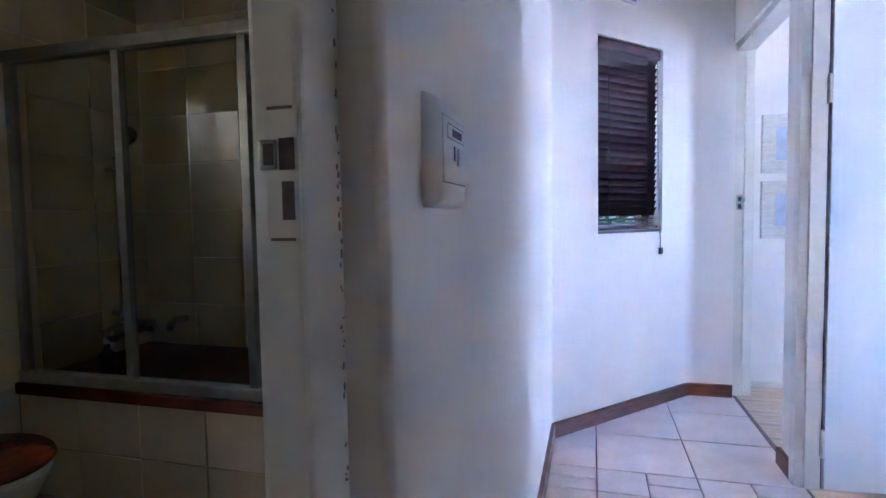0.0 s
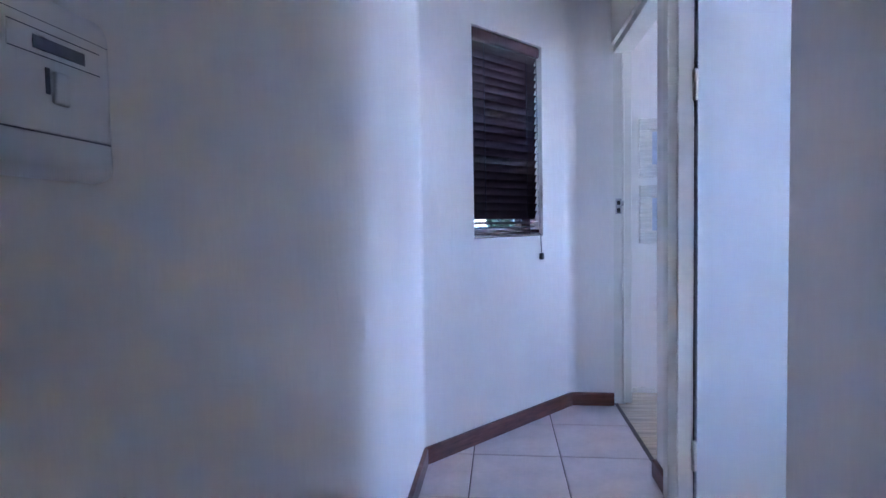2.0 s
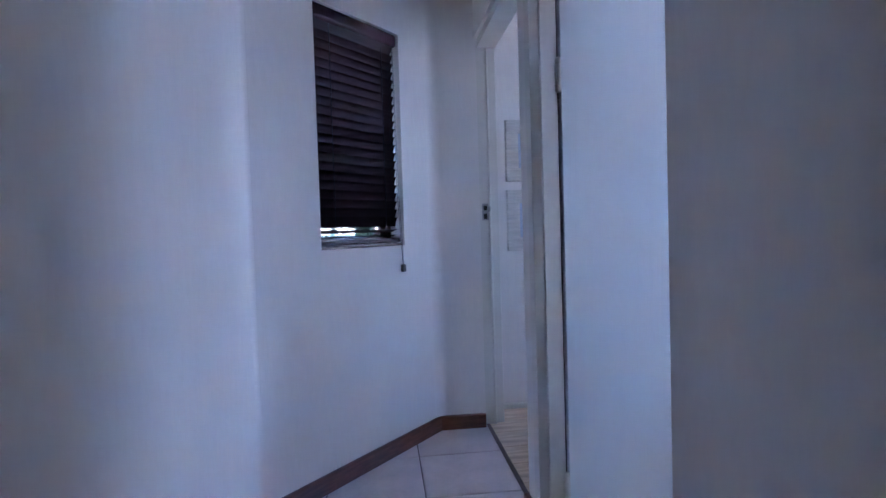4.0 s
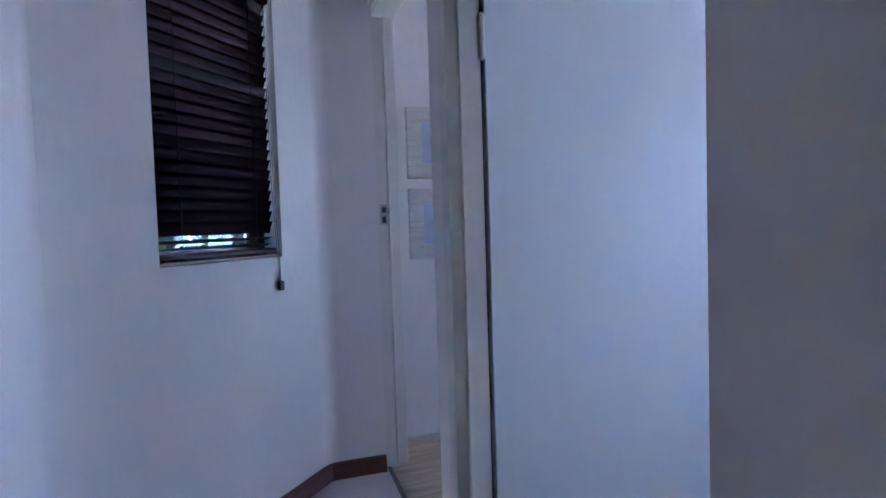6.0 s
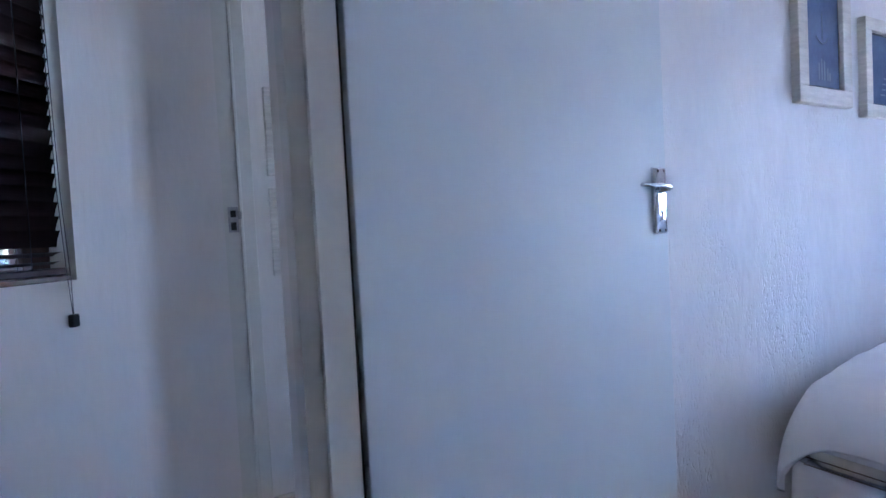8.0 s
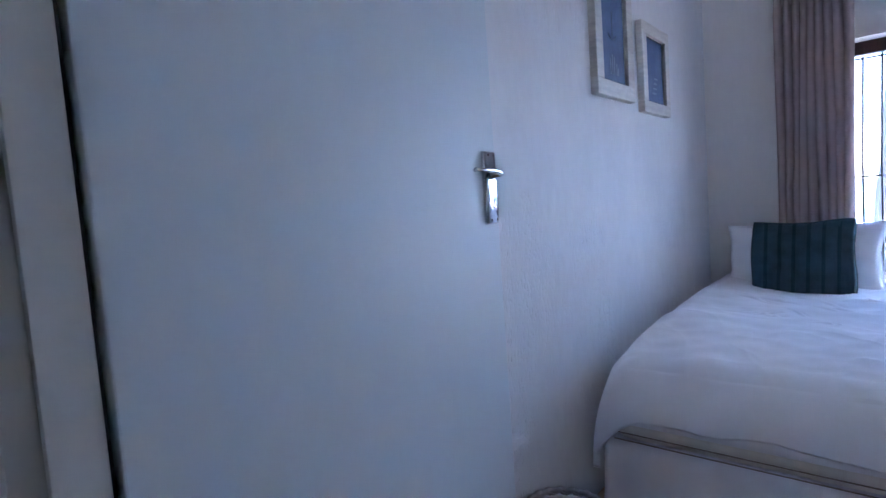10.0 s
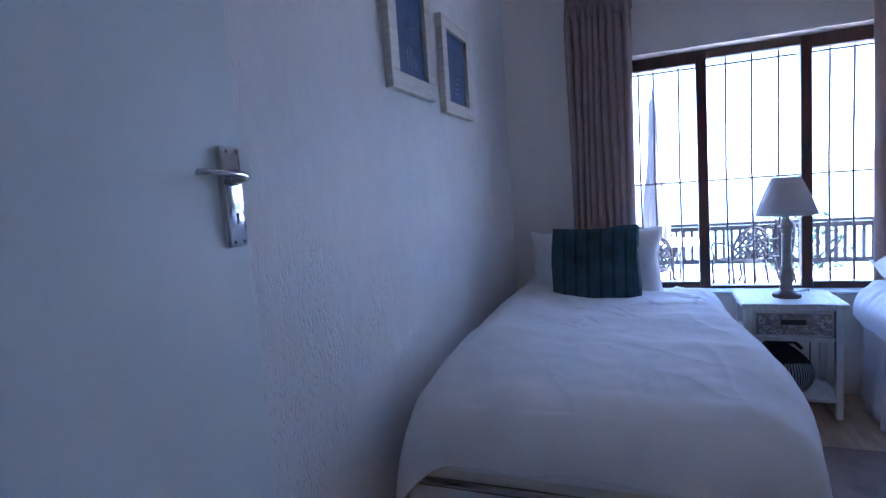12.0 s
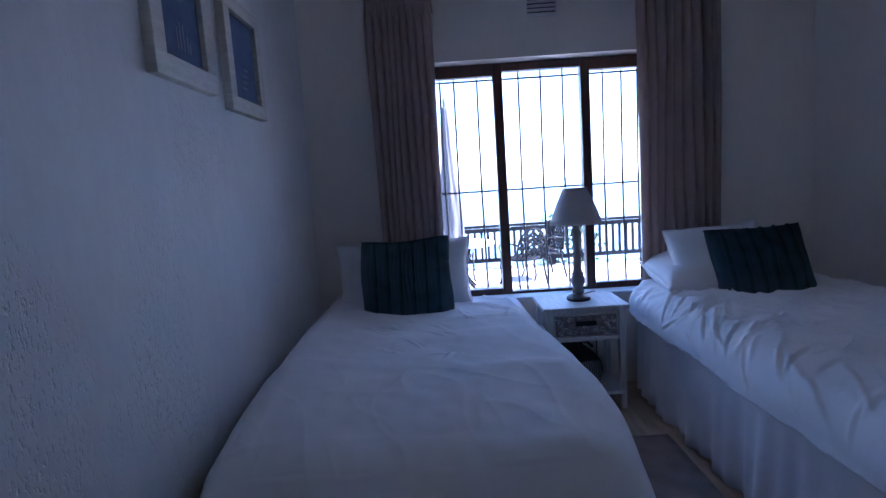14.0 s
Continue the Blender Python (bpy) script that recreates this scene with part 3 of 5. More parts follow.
for (a, y0), (y1, c) in zip(MUL, MUL[1:]):
    mid = a > 1.0 and c < 1.7
    top, low = (HEAD - 0.047, SILL + 0.030) if mid else (HEAD - 0.067, SILL + 0.050)
    part("window_frame", one_box(FX0, FX1, y0, y1, top, HEAD - 0.003, 0.004), WINDOW_WOOD, win_b)
    part("window_frame", one_box(FX0, FX1, y0, y1, SILL, low, 0.004), WINDOW_WOOD, win_b)
    part("pane", one_box(FX0 + 0.028, FX0 + 0.032, y0, y1, low, top), CLEAR, win_b).visible_shadow = False
part("window_sill", one_box(WX - 0.012, FX0, W0 + 0.001, W1 - 0.001, SILL, SILL + 0.016, 0.004), GLOSS_WHITE, win_b, "white-painted inner sill")
bars_x = FX1 + 0.02
for y in (1.875, 1.798, 1.671, 1.443, 1.322, 1.201, 0.980, 0.878, 0.79):
    part("bar", tube(bmesh.new(), [(bars_x, y, SILL), (bars_x, y + 0.006, (SILL + HEAD) / 2), (bars_x, y, HEAD)], 0.0058, 8), BAR, win_b)
for z in (1.095, 1.700):
    part("bar", one_box(bars_x - 0.004, bars_x + 0.004, W0, W1, z - 0.005, z + 0.005), BAR, win_b)
b = lathe(bmesh.new(), [(0.010, 0), (0.010, 0.012)], 12, pose(FX0, 1.095, 1.24, 0, -90, 0))
tube(b, [(FX0 - 0.012, 1.095, 1.24), (FX0 - 0.02, 1.095, 1.22), (FX0 - 0.02, 1.095, 1.17)], 0.005, 8)
part("stay_handle", b, BAR, win_b, "dark metal window handle")


# ---- curtains ----
def curtain(y0, y1, seed, label):
    c = thing("curtain", label, "curtain", group="curtains at the window")
    rnd = random.Random(seed)
    n = 9
    ph = [rnd.uniform(-0.5, 0.5) for _ in range(n + 1)]

    def place(u, v):
        z = 0.12 + (2.16 - 0.12) * v
        top = max(0.0, (v - 0.9) / 0.1)
        s = u * n
        k = int(min(n - 1, s))
        wob = ph[k] * (1 - (s - k)) + ph[k + 1] * (s - k)
        amp = 0.030 * (1 - 0.45 * top) * (0.8 + 0.4 * math.sin(1.7 * k + seed))
        wave = math.sin(2 * math.pi * s + wob) + 0.25 * math.sin(4 * math.pi * s + 2 * wob + 2 * v)
        pinch = 1 + 0.03 * (1 - v)
        y = (y0 + y1) / 2 + (u - 0.5) * (y1 - y0) * pinch + 0.012 * math.cos(2 * math.pi * s + wob) * (1 - top) + 0.006 * math.sin(5 * v + s)
        return Vector((4.195 + amp * wave + 0.008 * noise.noise(Vector((s, 3 * v, seed))), y, z))
    ob = part("drop", sheet(bmesh.new(), 150, 40, place), CURTAIN, c, smooth=True)
    thicken(ob, 0.002, 0)
    for i in range(n):
        y = y0 + (y1 - y0) * (i + 0.25) / n
        b = bmesh.new()
        for d in (-0.008, 0, 0.008):
            tube(b, [(4.178 - abs(d) * 0.4, y + d, 2.145), (4.172, y + d * 0.6, 2.10), (4.176, y + d * 1.3, 2.05), (4.185, y + d * 2.0, 1.99)], 0.0055, 7)
        part("pleat", b, CURTAIN, c, smooth=True)
    return c


curtain(1.900, 2.215, 3, "long taupe pinch-pleated curtain drawn back beside the window")
curtain(0.455, 0.865, 5, "long taupe pinch-pleated curtain hanging behind the far bed")
rail = thing("curtain_rail", "plain white curtain rail above the window", "curtain rail")
part("rail", one_box(4.185, 4.210, 0.40, 2.34, 2.155, 2.180, 0.003), PLASTIC, rail)
for y in (0.46, 1.36, 2.28):
    part("bracket", one_box(4.210, WX, y - 0.012, y + 0.012, 2.158, 2.176, 0.002), PLASTIC, rail)


# ---- framed pictures ----
def picture(m, w, h, border, depth, label, kind_of=0, group="framed prints"):
    """A framed print; it hangs on the plane y = 0 and looks to -y, lower left corner at the origin."""
    p = thing("picture_frame", label, "picture", m, group)
    for x0, x1, z0, z1 in ((0, w, 0, border), (0, w, h - border, h), (0, border, border, h - border), (w - border, w, border, h - border)):
        b = one_box(x0, x1, -depth, 0, z0, z1, 0.003)
        part("moulding", b, PICTURE_FRAME, p)
    i = border + 0.012
    # For kind 2, pale slip and print carry the room's glare in their colour.
    part("slip", one_box(border, w - border, -depth * 0.45, -depth * 0.40, border, h - border), PICTURE_FRAME if kind_of == 2 else BLACK, p)
    pr = part("print", one_box(i - 0.004, w - i + 0.004, -depth * 0.52, -depth * 0.46, i - 0.004, h - i + 0.004), PRINT_WASHED if kind_of == 2 else PRINT, p, "blue print with pale shapes")
    f = -depth * 0.52
    cx = w / 2
    if kind_of == 0:
        b = bmesh.new()
        tube(b, [(cx + 0.042 * math.cos(a), f, h * 0.56 + 0.04 * math.sin(a)) for a in [math.pi * (1.15 + 0.7 * k / 9) for k in range(10)]], 0.0022, 6)
        tube(b, [(cx, f, h * 0.50), (cx, f, h * 0.70)], 0.002, 6)
        part("pale_arc", b, PRINT_MARK, pr)
        for k, (dx, l) in enumerate(((-0.03, 0.06), (-0.012, 0.075), (0.006, 0.07), (0.028, 0.045), (0.042, 0.03))):
            part("pale_bar", one_box(cx + dx, cx + dx + 0.008, f - 0.0006, f, i + 0.02, i + 0.02 + l), PRINT_MARK, pr)
    else:
        for k in range(4):
            part("pale_bar", one_box(cx - 0.03 + 0.01 * k, cx + 0.015 + 0.008 * k, f - 0.0006, f, i + 0.03 + 0.022 * k, i + 0.036 + 0.022 * k), PRINT_MARK, pr)
    return p


picture(pose(2.745, PW, 1.462), 0.358, 0.47, 0.060, 0.030, "limed wooden frame with a blue print of pale shapes", 0)
picture(pose(3.212, PW, 1.438), 0.342, 0.385, 0.050, 0.030, "smaller limed wooden frame with a dim blue print", 1)
for z, lb in ((0.935, "lower whitewashed frame with a blue print, hung under another"), (1.340, "upper whitewashed frame with a blue print, hung over another")):
    picture(pose(1.190, AW, z), 0.34, 0.355, 0.070, 0.030, lb, 2, "framed prints in the second bedroom")


# ---- beds ----
def drape(t, flat, r):
    """Distance t along a cloth that lies flat, rounds an edge of radius r, and hangs: (distance out, drop)."""
    if t <= flat:
        return t, 0.0
    a = (t - flat) / r
    if a < math.pi / 2:
        return flat + r * math.sin(a), r * (1 - math.cos(a))
    return flat + r, r + (t - flat - r * math.pi / 2)


def crease_set(seed, n, xs, bs, angles, lengths, heights, widths):
    """Pinched folds in a cloth: start along the bed and across it, heading, length, height and width of each."""
    rnd = random.Random(seed)
    return [(rnd.uniform(*xs), rnd.uniform(*bs), radians(rnd.uniform(*angles)), rnd.uniform(*lengths), rnd.uniform(*heights), rnd.uniform(*widths), rnd.uniform(-2.2, 2.2)) for _ in range(n)]


def crease_height(creases, x, b):
    total = 0.0
    for x0, b0, a, l, h, w, bend in creases:
        dx, db = x - x0, b - b0
        if abs(dx) > l + 0.05 or abs(db) > l + 0.05:
            continue
        ca, sa = math.cos(a), math.sin(a)
        s, t = dx * ca + db * sa, db * ca - dx * sa
        if not 0 < s < l:
            continue
        t -= bend * s * (l - s) * 0.5
        if abs(t) < 4 * w:
            k = math.sin(math.pi * (s / l) ** 0.7)
            total += h * k * (math.exp(-(t / w) ** 2) - 0.45 * math.exp(-((t + 1.7 * w) / (1.2 * w)) ** 2))
    return total


def duvet(parent, length, half, top, r, hang_foot, hang_side, seed, rough, far_hang=None, creases=()):
    """Head at x = length, foot at x = 0, middle at y = 0."""
    arc = r * math.pi / 2
    far = hang_side if far_hang is None else far_hang
    la = length - r + arc + hang_foot

    def place(u, v):
        a = u * la
        ex, dx = drape(a, length - r, r)
        side = 1 if v > 0.5 else -1
        lb = half - r + arc + (far if side > 0 else hang_side)
        bb = abs(2 * v - 1) * lb
        ey, dy = drape(bb, half - r, r)
        x, y = length - ex, side * ey
        drop = (dx ** 2.2 + dy ** 2.2) ** (1 / 2.2)
        puff = (0.055 if rough < 0.03 else 0.03) * max(0, 1 - (bb / (half * 1.2)) ** 4) * min(1, 0.45 + u * 1.6) * max(0.0, 1 - (a / (la * 1.02)) ** 4)
        p = Vector((x * 3.0, y * 3.0, seed))
        fine = 1.8 if rough > 0.03 else 1.0
        w = rough * (0.55 if rough > 0.03 else 1.0) * (0.45 * noise.noise(p * 0.8) + 0.35 * noise.noise(p * 2.1 + Vector((5, 0, 0))) + 0.12 * noise.noise(p * 5.0))
        fold_line = (0.25 if rough < 0.03 else 0.0) * rough * (math.exp(-((x - 0.60 - 0.03 * math.sin(4 * y)) / 0.05) ** 2) + 0.8 * math.exp(-((x - 0.92 + 0.03 * math.sin(5 * y)) / 0.06) ** 2))
        q = Vector((x * 2.2 + y * 1.2, y * 4.6 - x * 1.4, 0)) * fine + Vector((0, 0, seed + 4))
        q2 = Vector((x * 5.0 - y * 3.0, y * 3.6 + x * 2.0, 0)) * fine + Vector((0, 0, seed + 9))
        crease = fold_line + rough * (0.25 if rough < 0.03 and x < 1.15 else 1.0 if rough < 0.03 else 0.45) * (0.55 * (1 - abs(noise.noise(q))) ** 9 + 0.40 * (1 - abs(noise.noise(q2))) ** 10) * (0.35 + 0.65 * max(0, noise.noise(p * 0.6) + 0.5))
        z = top + puff - drop + (w + crease) * (1 if dx + dy < 0.02 else 0.6)
        if rough < 0.03:
            z += 0.058 * min(1, max(0, (y - 0.12) / 0.3)) * min(1, max(0, x / length)) ** 0.7
        else:
            q3 = Vector((x * 2.6 + y * 2.6, (y * 0.9 - x) * 8.5, seed + 2))
            q4 = Vector((x * 4.0 + y * 3.0, (y * 1.4 - x * 0.8) * 15.0, seed + 6))
            where = min(1, max(0.15, 0.55 + 1.6 * noise.noise(p * 0.5 + Vector((3, 1, 0)))))
            z += where * (0.010 * math.exp(-(noise.noise(q3) / 0.17) ** 2) + 0.005 * math.exp(-(noise.noise(q4) / 0.22) ** 2))
        hang = max(0, dx - r) + max(0, dy - r)
        if hang > 0:
            fold = 0.011 * min(1, hang / 0.12)
            ease = min(1, hang / 0.06)
            if dx > r:
                x -= 0.03 * min(1, hang / 0.2) - fold * (math.sin(y * 17 + seed) + 0.6 * math.sin(y * 41 + 2 * seed))
                z += ease * 0.014 * math.sin(y * 9 + seed) - ease * 0.05 * min(1, max(0, (y - 0.30) / 0.2)) ** 2
            if dy > r:
                y += side * (0.02 * min(1, hang / 0.2) + fold * (math.sin(x * 15 + seed) + 0.6 * math.sin(x * 37)))
                z += ease * 0.016 * math.sin(x * 8 + 2 * seed)
        y *= 1 - (0.075 if rough < 0.03 else 0.0) * max(0, 1 - x / 0.6) ** 1.5
        if rough < 0.03:
            end = max(0.0, (u - 0.86) / 0.14)
            z -= 0.135 * min(1.0, max(0.0, (y - 0.36) / 0.16)) ** 1.3 * end
            z += end * 0.005 * (math.sin(y * 13 + 1) + 0.6 * math.sin(y * 31))
            x += end * 0.012 * math.sin(y * 19 + 2)
            if side < 0:
                y -= 0.028 * math.exp(-((x - 0.42) / 0.30) ** 2) * min(1, bb / half) ** 2
                y += 0.055 * min(1, max(0, (x - 0.80) / 0.4)) * min(1, bb / half) ** 2
        lift = crease_height(creases, length - a, side * bb)
        slope = min(math.pi / 2, max(0.0, (bb - half + r) / r))
        return Vector((x, y + side * lift * math.sin(slope), z + lift * math.cos(slope)))
    ob = part("duvet", sheet(bmesh.new(), 300, 280, place), LINEN, parent, "white cotton duvet cover with soft creases", smooth=True)
    thicken(ob, 0.022, -1)
    return ob


def pillow_bm(w, h, t, ribs=0, seed=0, soft=0.07):
    """A stuffed square: width along x, height along z, thickness along y, its middle at the origin."""
    bm = bmesh.new()
    n = 64 if ribs else 36

    def place(sgn):
        def f(u, v):
            a, c = 2 * u - 1, 2 * v - 1
            body = max(0.0, (1 - abs(a) ** 2.6)) ** 0.55 * max(0.0, (1 - abs(c) ** 2.6)) ** 0.55
            x = a * w / 2 * (1 - soft * (1 - c * c))
            z = c * h / 2 * (1 - soft * (1 - a * a))
            y = sgn * (t / 2 * body + 0.003)
            if ribs:
                s = a * ribs
                y += sgn * 0.006 * min(1, body * 3) * (abs(math.sin(math.pi * s / 2)) ** 0.5 - 0.6)
            y += sgn * 0.02 * body * noise.noise(Vector((2.4 * a, 2.4 * c, seed + sgn)))
            x += 0.012 * noise.noise(Vector((1.5 * c, 1.5 * a, seed + 7)))
            z += 0.012 * noise.noise(Vector((1.5 * a, 1.5 * c, seed + 11)))
            return Vector((x, y, z))
        return f
    sheet(bm, n, n // 2, place(-1))
    sheet(bm, n, n // 2, place(1))
    bmesh.ops.remove_doubles(bm, verts=bm.verts, dist=0.0008)
    return bm


def pillow(name, w, h, t, material, m, label, category, ribs=0, seed=0, bands=False, group="", soft=0.07):
    ob = thing(name, label, category, m, group)
    cover = part("cover", pillow_bm(w, h, t, ribs, seed, soft), material, ob, smooth=True)
    thicken(cover, 0.004, 0)
    b = bmesh.new()
    k = 0.93
    loop = []
    for i in range(80):
        s = i / 20
        q, f = int(s) % 4, s - int(s)
        a, c = ((2 * f - 1, -1), (1, 2 * f - 1), (1 - 2 * f, 1), (-1, 1 - 2 * f))[q]
        loop.append((a * w / 2 * (1 - soft * (1 - c * c)) + 0.012 * noise.noise(Vector((1.5 * c, 1.5 * a, seed + 7))), 0,
                     c * h / 2 * (1 - soft * (1 - a * a)) + 0.012 * noise.noise(Vector((1.5 * a, 1.5 * c, seed + 11)))))
    tube(b, loop, 0.005, 6, closed=True)
    part("piping", b, material, ob, smooth=True)
    if bands:
        for i in range(6):
            a0 = -0.72 + 0.288 * i
            bm = bmesh.new()

            def place(u, v, a0=a0):
                a, c = a0 + 0.035 * (2 * u - 1), 0.97 * (2 * v - 1)
                body = max(0.0, (1 - abs(a) ** 2.6)) ** 0.55 * max(0.0, (1 - abs(c) ** 2.6)) ** 0.55
                return Vector((a * w / 2 * (1 - soft * (1 - c * c)), -(t / 2 * body + 0.008 + 0.02 * body * noise.noise(Vector((2.4 * a, 2.4 * c, seed - 1)))), c * h / 2 * (1 - soft * (1 - a * a))))
            thicken(part("knit_band", sheet(bm, 2, 24, place), TEAL_BAND, ob, "darker knitted cable band", smooth=True), 0.004, 0)
    return ob


def valance(parent, x0, x1, y0, y1, z1, seed):
    """A pleated cloth skirt round the foot and both sides of a bed base."""
    path = [(x1, y0), (x0, y0), (x0, y1), (x1, y1)]
    lens = [math.dist(a, c) for a, c in zip(path, path[1:])]
    total = sum(lens)

    def place(u, v):
        s = u * total
        k = 0
        while k < 2 and s > lens[k]:
            s -= lens[k]
            k += 1
        f = min(1, s / lens[k])
        (ax, ay), (bx, by) = path[k], path[k + 1]
        x, y = ax + (bx - ax) * f, ay + (by - ay) * f
        nx, ny = ((0, -1), (-1, 0), (0, 1))[k]
        d = u * total
        out = (1 - v) * (0.012 * math.sin(d * 26 + seed) + 0.009 * math.sin(d * 61) + 0.012 + 0.02 * max(0, math.sin(d * 7.3 + seed)) ** 6)
        return Vector((x + nx * out, y + ny * out, 0.012 + (z1 - 0.012) * v))
    ob = part("valance", sheet(bmesh.new(), 260, 8, place), VALANCE, parent, "white gathered bed valance reaching the floor", smooth=True)
    thicken(ob, 0.002, 0)


def bed(m, length, half, top, seed, rough, label, far_hang, side_hang, foot_hang, r=0.13, creases=(), inset=0.085, skirt=0.29):
    bd = thing("single_bed", label, "bed", m, "single beds")
    part("base", one_box(0.10, length - 0.02, -half + 0.07, half - 0.07, 0.05, 0.285, 0.01), VALANCE, bd)
    for x in (0.20, length - 0.12):
        for y in (-half + 0.14, half - 0.14):
            part("leg", lathe(bmesh.new(), [(0.022, 0), (0.028, 0.05)], 12, pose(x, y, 0)), BLACK, bd)
    b = one_box(0.060, length - 0.01, -half + inset, half - inset, 0.285, top - 0.065, 0.045, seg=4)
    part("mattress", b, MATTRESS, bd, "cream quilted mattress edge", smooth=True)
    b = one_box(0.056, length - 0.006, -half + inset - 0.004, half - inset + 0.004, 0.318, top - 0.062, 0.046, seg=4)
    part("fitted_sheet", b, LINEN, bd, "white fitted sheet over the mattress", smooth=True)
    bm = bmesh.new()
    tube(bm, [(0.058, -half + 0.09, 0.316), (0.058, half - 0.09, 0.316)], 0.002, 8)
    tube(bm, [(0.058, -half + 0.09, 0.292), (0.058, half - 0.09, 0.292)], 0.002, 8)
    part("mattress_piping", bm, RUG, bd)
    valance(bd, 0.070 if skirt < 0.3 else 0.045, length - 0.03, -half + inset - 0.035, half - inset + 0.035, skirt, seed)
    duvet(bd, length, half, top, r, foot_hang, side_hang, seed, rough, far_hang, creases)
    return bd


bed(pose(2.45, 1.995, 0), 1.71, 0.555, 0.535, 2.0, 0.022, "single bed with a puffy white duvet, against the picture wall", 0.0, 0.12, 0.004, 0.145,
    crease_set(3, 9, (0.70, 1.05), (-0.18, 0.16), (15, 75), (0.10, 0.22), (0.004, 0.008), (0.006, 0.011))
    + crease_set(8, 5, (0.70, 1.1), (-0.2, 0.2), (100, 160), (0.08, 0.18), (0.003, 0.006), (0.006, 0.010)))
bed(pose(2.36, 0.445, 0), 1.82, 0.515, 0.560, 9.0, 0.046, "single bed with a rumpled white duvet and gathered valance", 0.030, 0.07, 0.12, 0.13,
    crease_set(5, 46, (0.05, 1.45), (0.40, 0.62), (-85, -25), (0.12, 0.28), (0.004, 0.009), (0.006, 0.011))
    + crease_set(6, 22, (0.1, 1.5), (0.25, 0.5), (-80, -10), (0.12, 0.28), (0.003, 0.006), (0.007, 0.012))
    + crease_set(7, 16, (1.25, 1.75), (0.33, 0.58), (-160, -100), (0.12, 0.28), (0.004, 0.007), (0.006, 0.011))
    + crease_set(9, 14, (0.1, 1.2), (-0.35, 0.15), (-80, 10), (0.15, 0.35), (0.002, 0.005), (0.010, 0.020)), 0.070, 0.43)

LEAN = -18
pillow("pillow", 0.67, 0.385, 0.15, LINEN, pose(4.055, 2.115, 0.692, LEAN, 0, -90), "plump white cotton pillow leaning against the wall", "pillow", seed=1)
pillow("cushion", 0.405, 0.50, 0.13, TEAL, pose(3.835, 2.085, 0.664, LEAN, 0, -88), "square dark teal ribbed cushion on the near bed", "cushion", ribs=22, seed=2, bands=True, group="teal cushions", soft=0.025)
pillow("pillow", 0.56, 0.42, 0.21, LINEN, pose(4.04, 0.60, 0.632, -80, 0, -90), "white cotton pillow lying at the bed head", "pillow", seed=3, soft=0.02)
pillow("pillow", 0.44, 0.40, 0.15, LINEN, pose(3.95, 0.600, 0.682, -26, -4, -94), "white cotton pillow propped behind a cushion", "pillow", seed=4)
pillow("cushion", 0.42, 0.44, 0.13, TEAL, pose(3.83, 0.465, 0.660, -27, -3, -95), "square dark teal ribbed cushion on the far bed", "cushion", ribs=22, seed=5, bands=True, group="teal cushions", soft=0.025)

# ---- nightstand ----
ns = thing("nightstand", "whitewashed wooden nightstand with one carved drawer and low shelf", "nightstand")
NX0, NX1, NY0, NY1, NZ = 3.915, 4.235, 1.042, 1.456, 0.527
part("top", one_box(NX0, NX1, NY0, NY1, NZ - 0.020, NZ, 0.005, seg=3), WHITEWASH, ns)
for x in (NX0 + 0.018, NX1 - 0.053):
    for y in (NY0 + 0.014, NY1 - 0.049):
        b = one_box(x, x + 0.035, y, y + 0.035, 0, NZ - 0.020, 0.003)
        for v in b.verts:
            if v.co.z < 0.2:
                v.co.x = x + 0.0175 + (v.co.x - x - 0.0175) * 0.72
                v.co.y = y + 0.0175 + (v.co.y - y - 0.0175) * 0.72
        part("leg", b, WHITEWASH, ns)
part("apron_rail", one_box(NX0 + 0.022, NX0 + 0.045, NY0 + 0.049, NY1 - 0.049, NZ - 0.036, NZ - 0.020, 0.002), WHITEWASH, ns)
part("apron_rail", one_box(NX0 + 0.022, NX0 + 0.045, NY0 + 0.049, NY1 - 0.049, 0.352, 0.372, 0.002), WHITEWASH, ns)
for y in (NY0 + 0.020, NY1 - 0.036):
    part("side_rail", one_box(NX0 + 0.053, NX1 - 0.053, y, y + 0.016, NZ - 0.045, NZ - 0.020, 0.002), WHITEWASH, ns)
    part("side_rail", one_box(NX0 + 0.053, NX1 - 0.053, y, y + 0.016, 0.355, 0.385, 0.002), WHITEWASH, ns)
part("back_panel", one_box(NX1 - 0.045, NX1 - 0.035, NY0 + 0.049, NY1 - 0.049, 0.352, NZ - 0.020), WHITEWASH, ns)
part("shelf", one_box(NX0 + 0.020, NX1 - 0.020, NY0 + 0.020, NY1 - 0.020, 0.076, 0.094, 0.003), WHITEWASH, ns)
dr = part("drawer", one_box(NX0 + 0.026, NX1 - 0.06, NY0 + 0.052, NY1 - 0.052, 0.375, NZ - 0.040, 0.003), WHITEWASH, ns, "drawer with limed carved front")
part("drawer_panel", one_box(NX0 + 0.021, NX0 + 0.026, NY0 + 0.060, NY1 - 0.060, 0.383, NZ - 0.048), CARVED, dr)
random.seed(5)
bm = bmesh.new()
for i in range(46):
    y, z = random.uniform(NY0 + 0.068, NY1 - 0.068), random.uniform(0.392, NZ - 0.058)
    if abs(y - (NY0 + NY1) / 2) < 0.055 and abs(z - 0.442) < 0.018:
        continue
    r0 = random.uniform(0.006, 0.012)
    tube(bm, [(NX0 + 0.0205, y + r0 * math.cos(a), z + 0.8 * r0 * math.sin(a)) for a in [k * 0.9 + i for k in range(6)]], 0.0018, 5)
part("carving", bm, WHITEWASH, dr, "raised limed scroll carving")
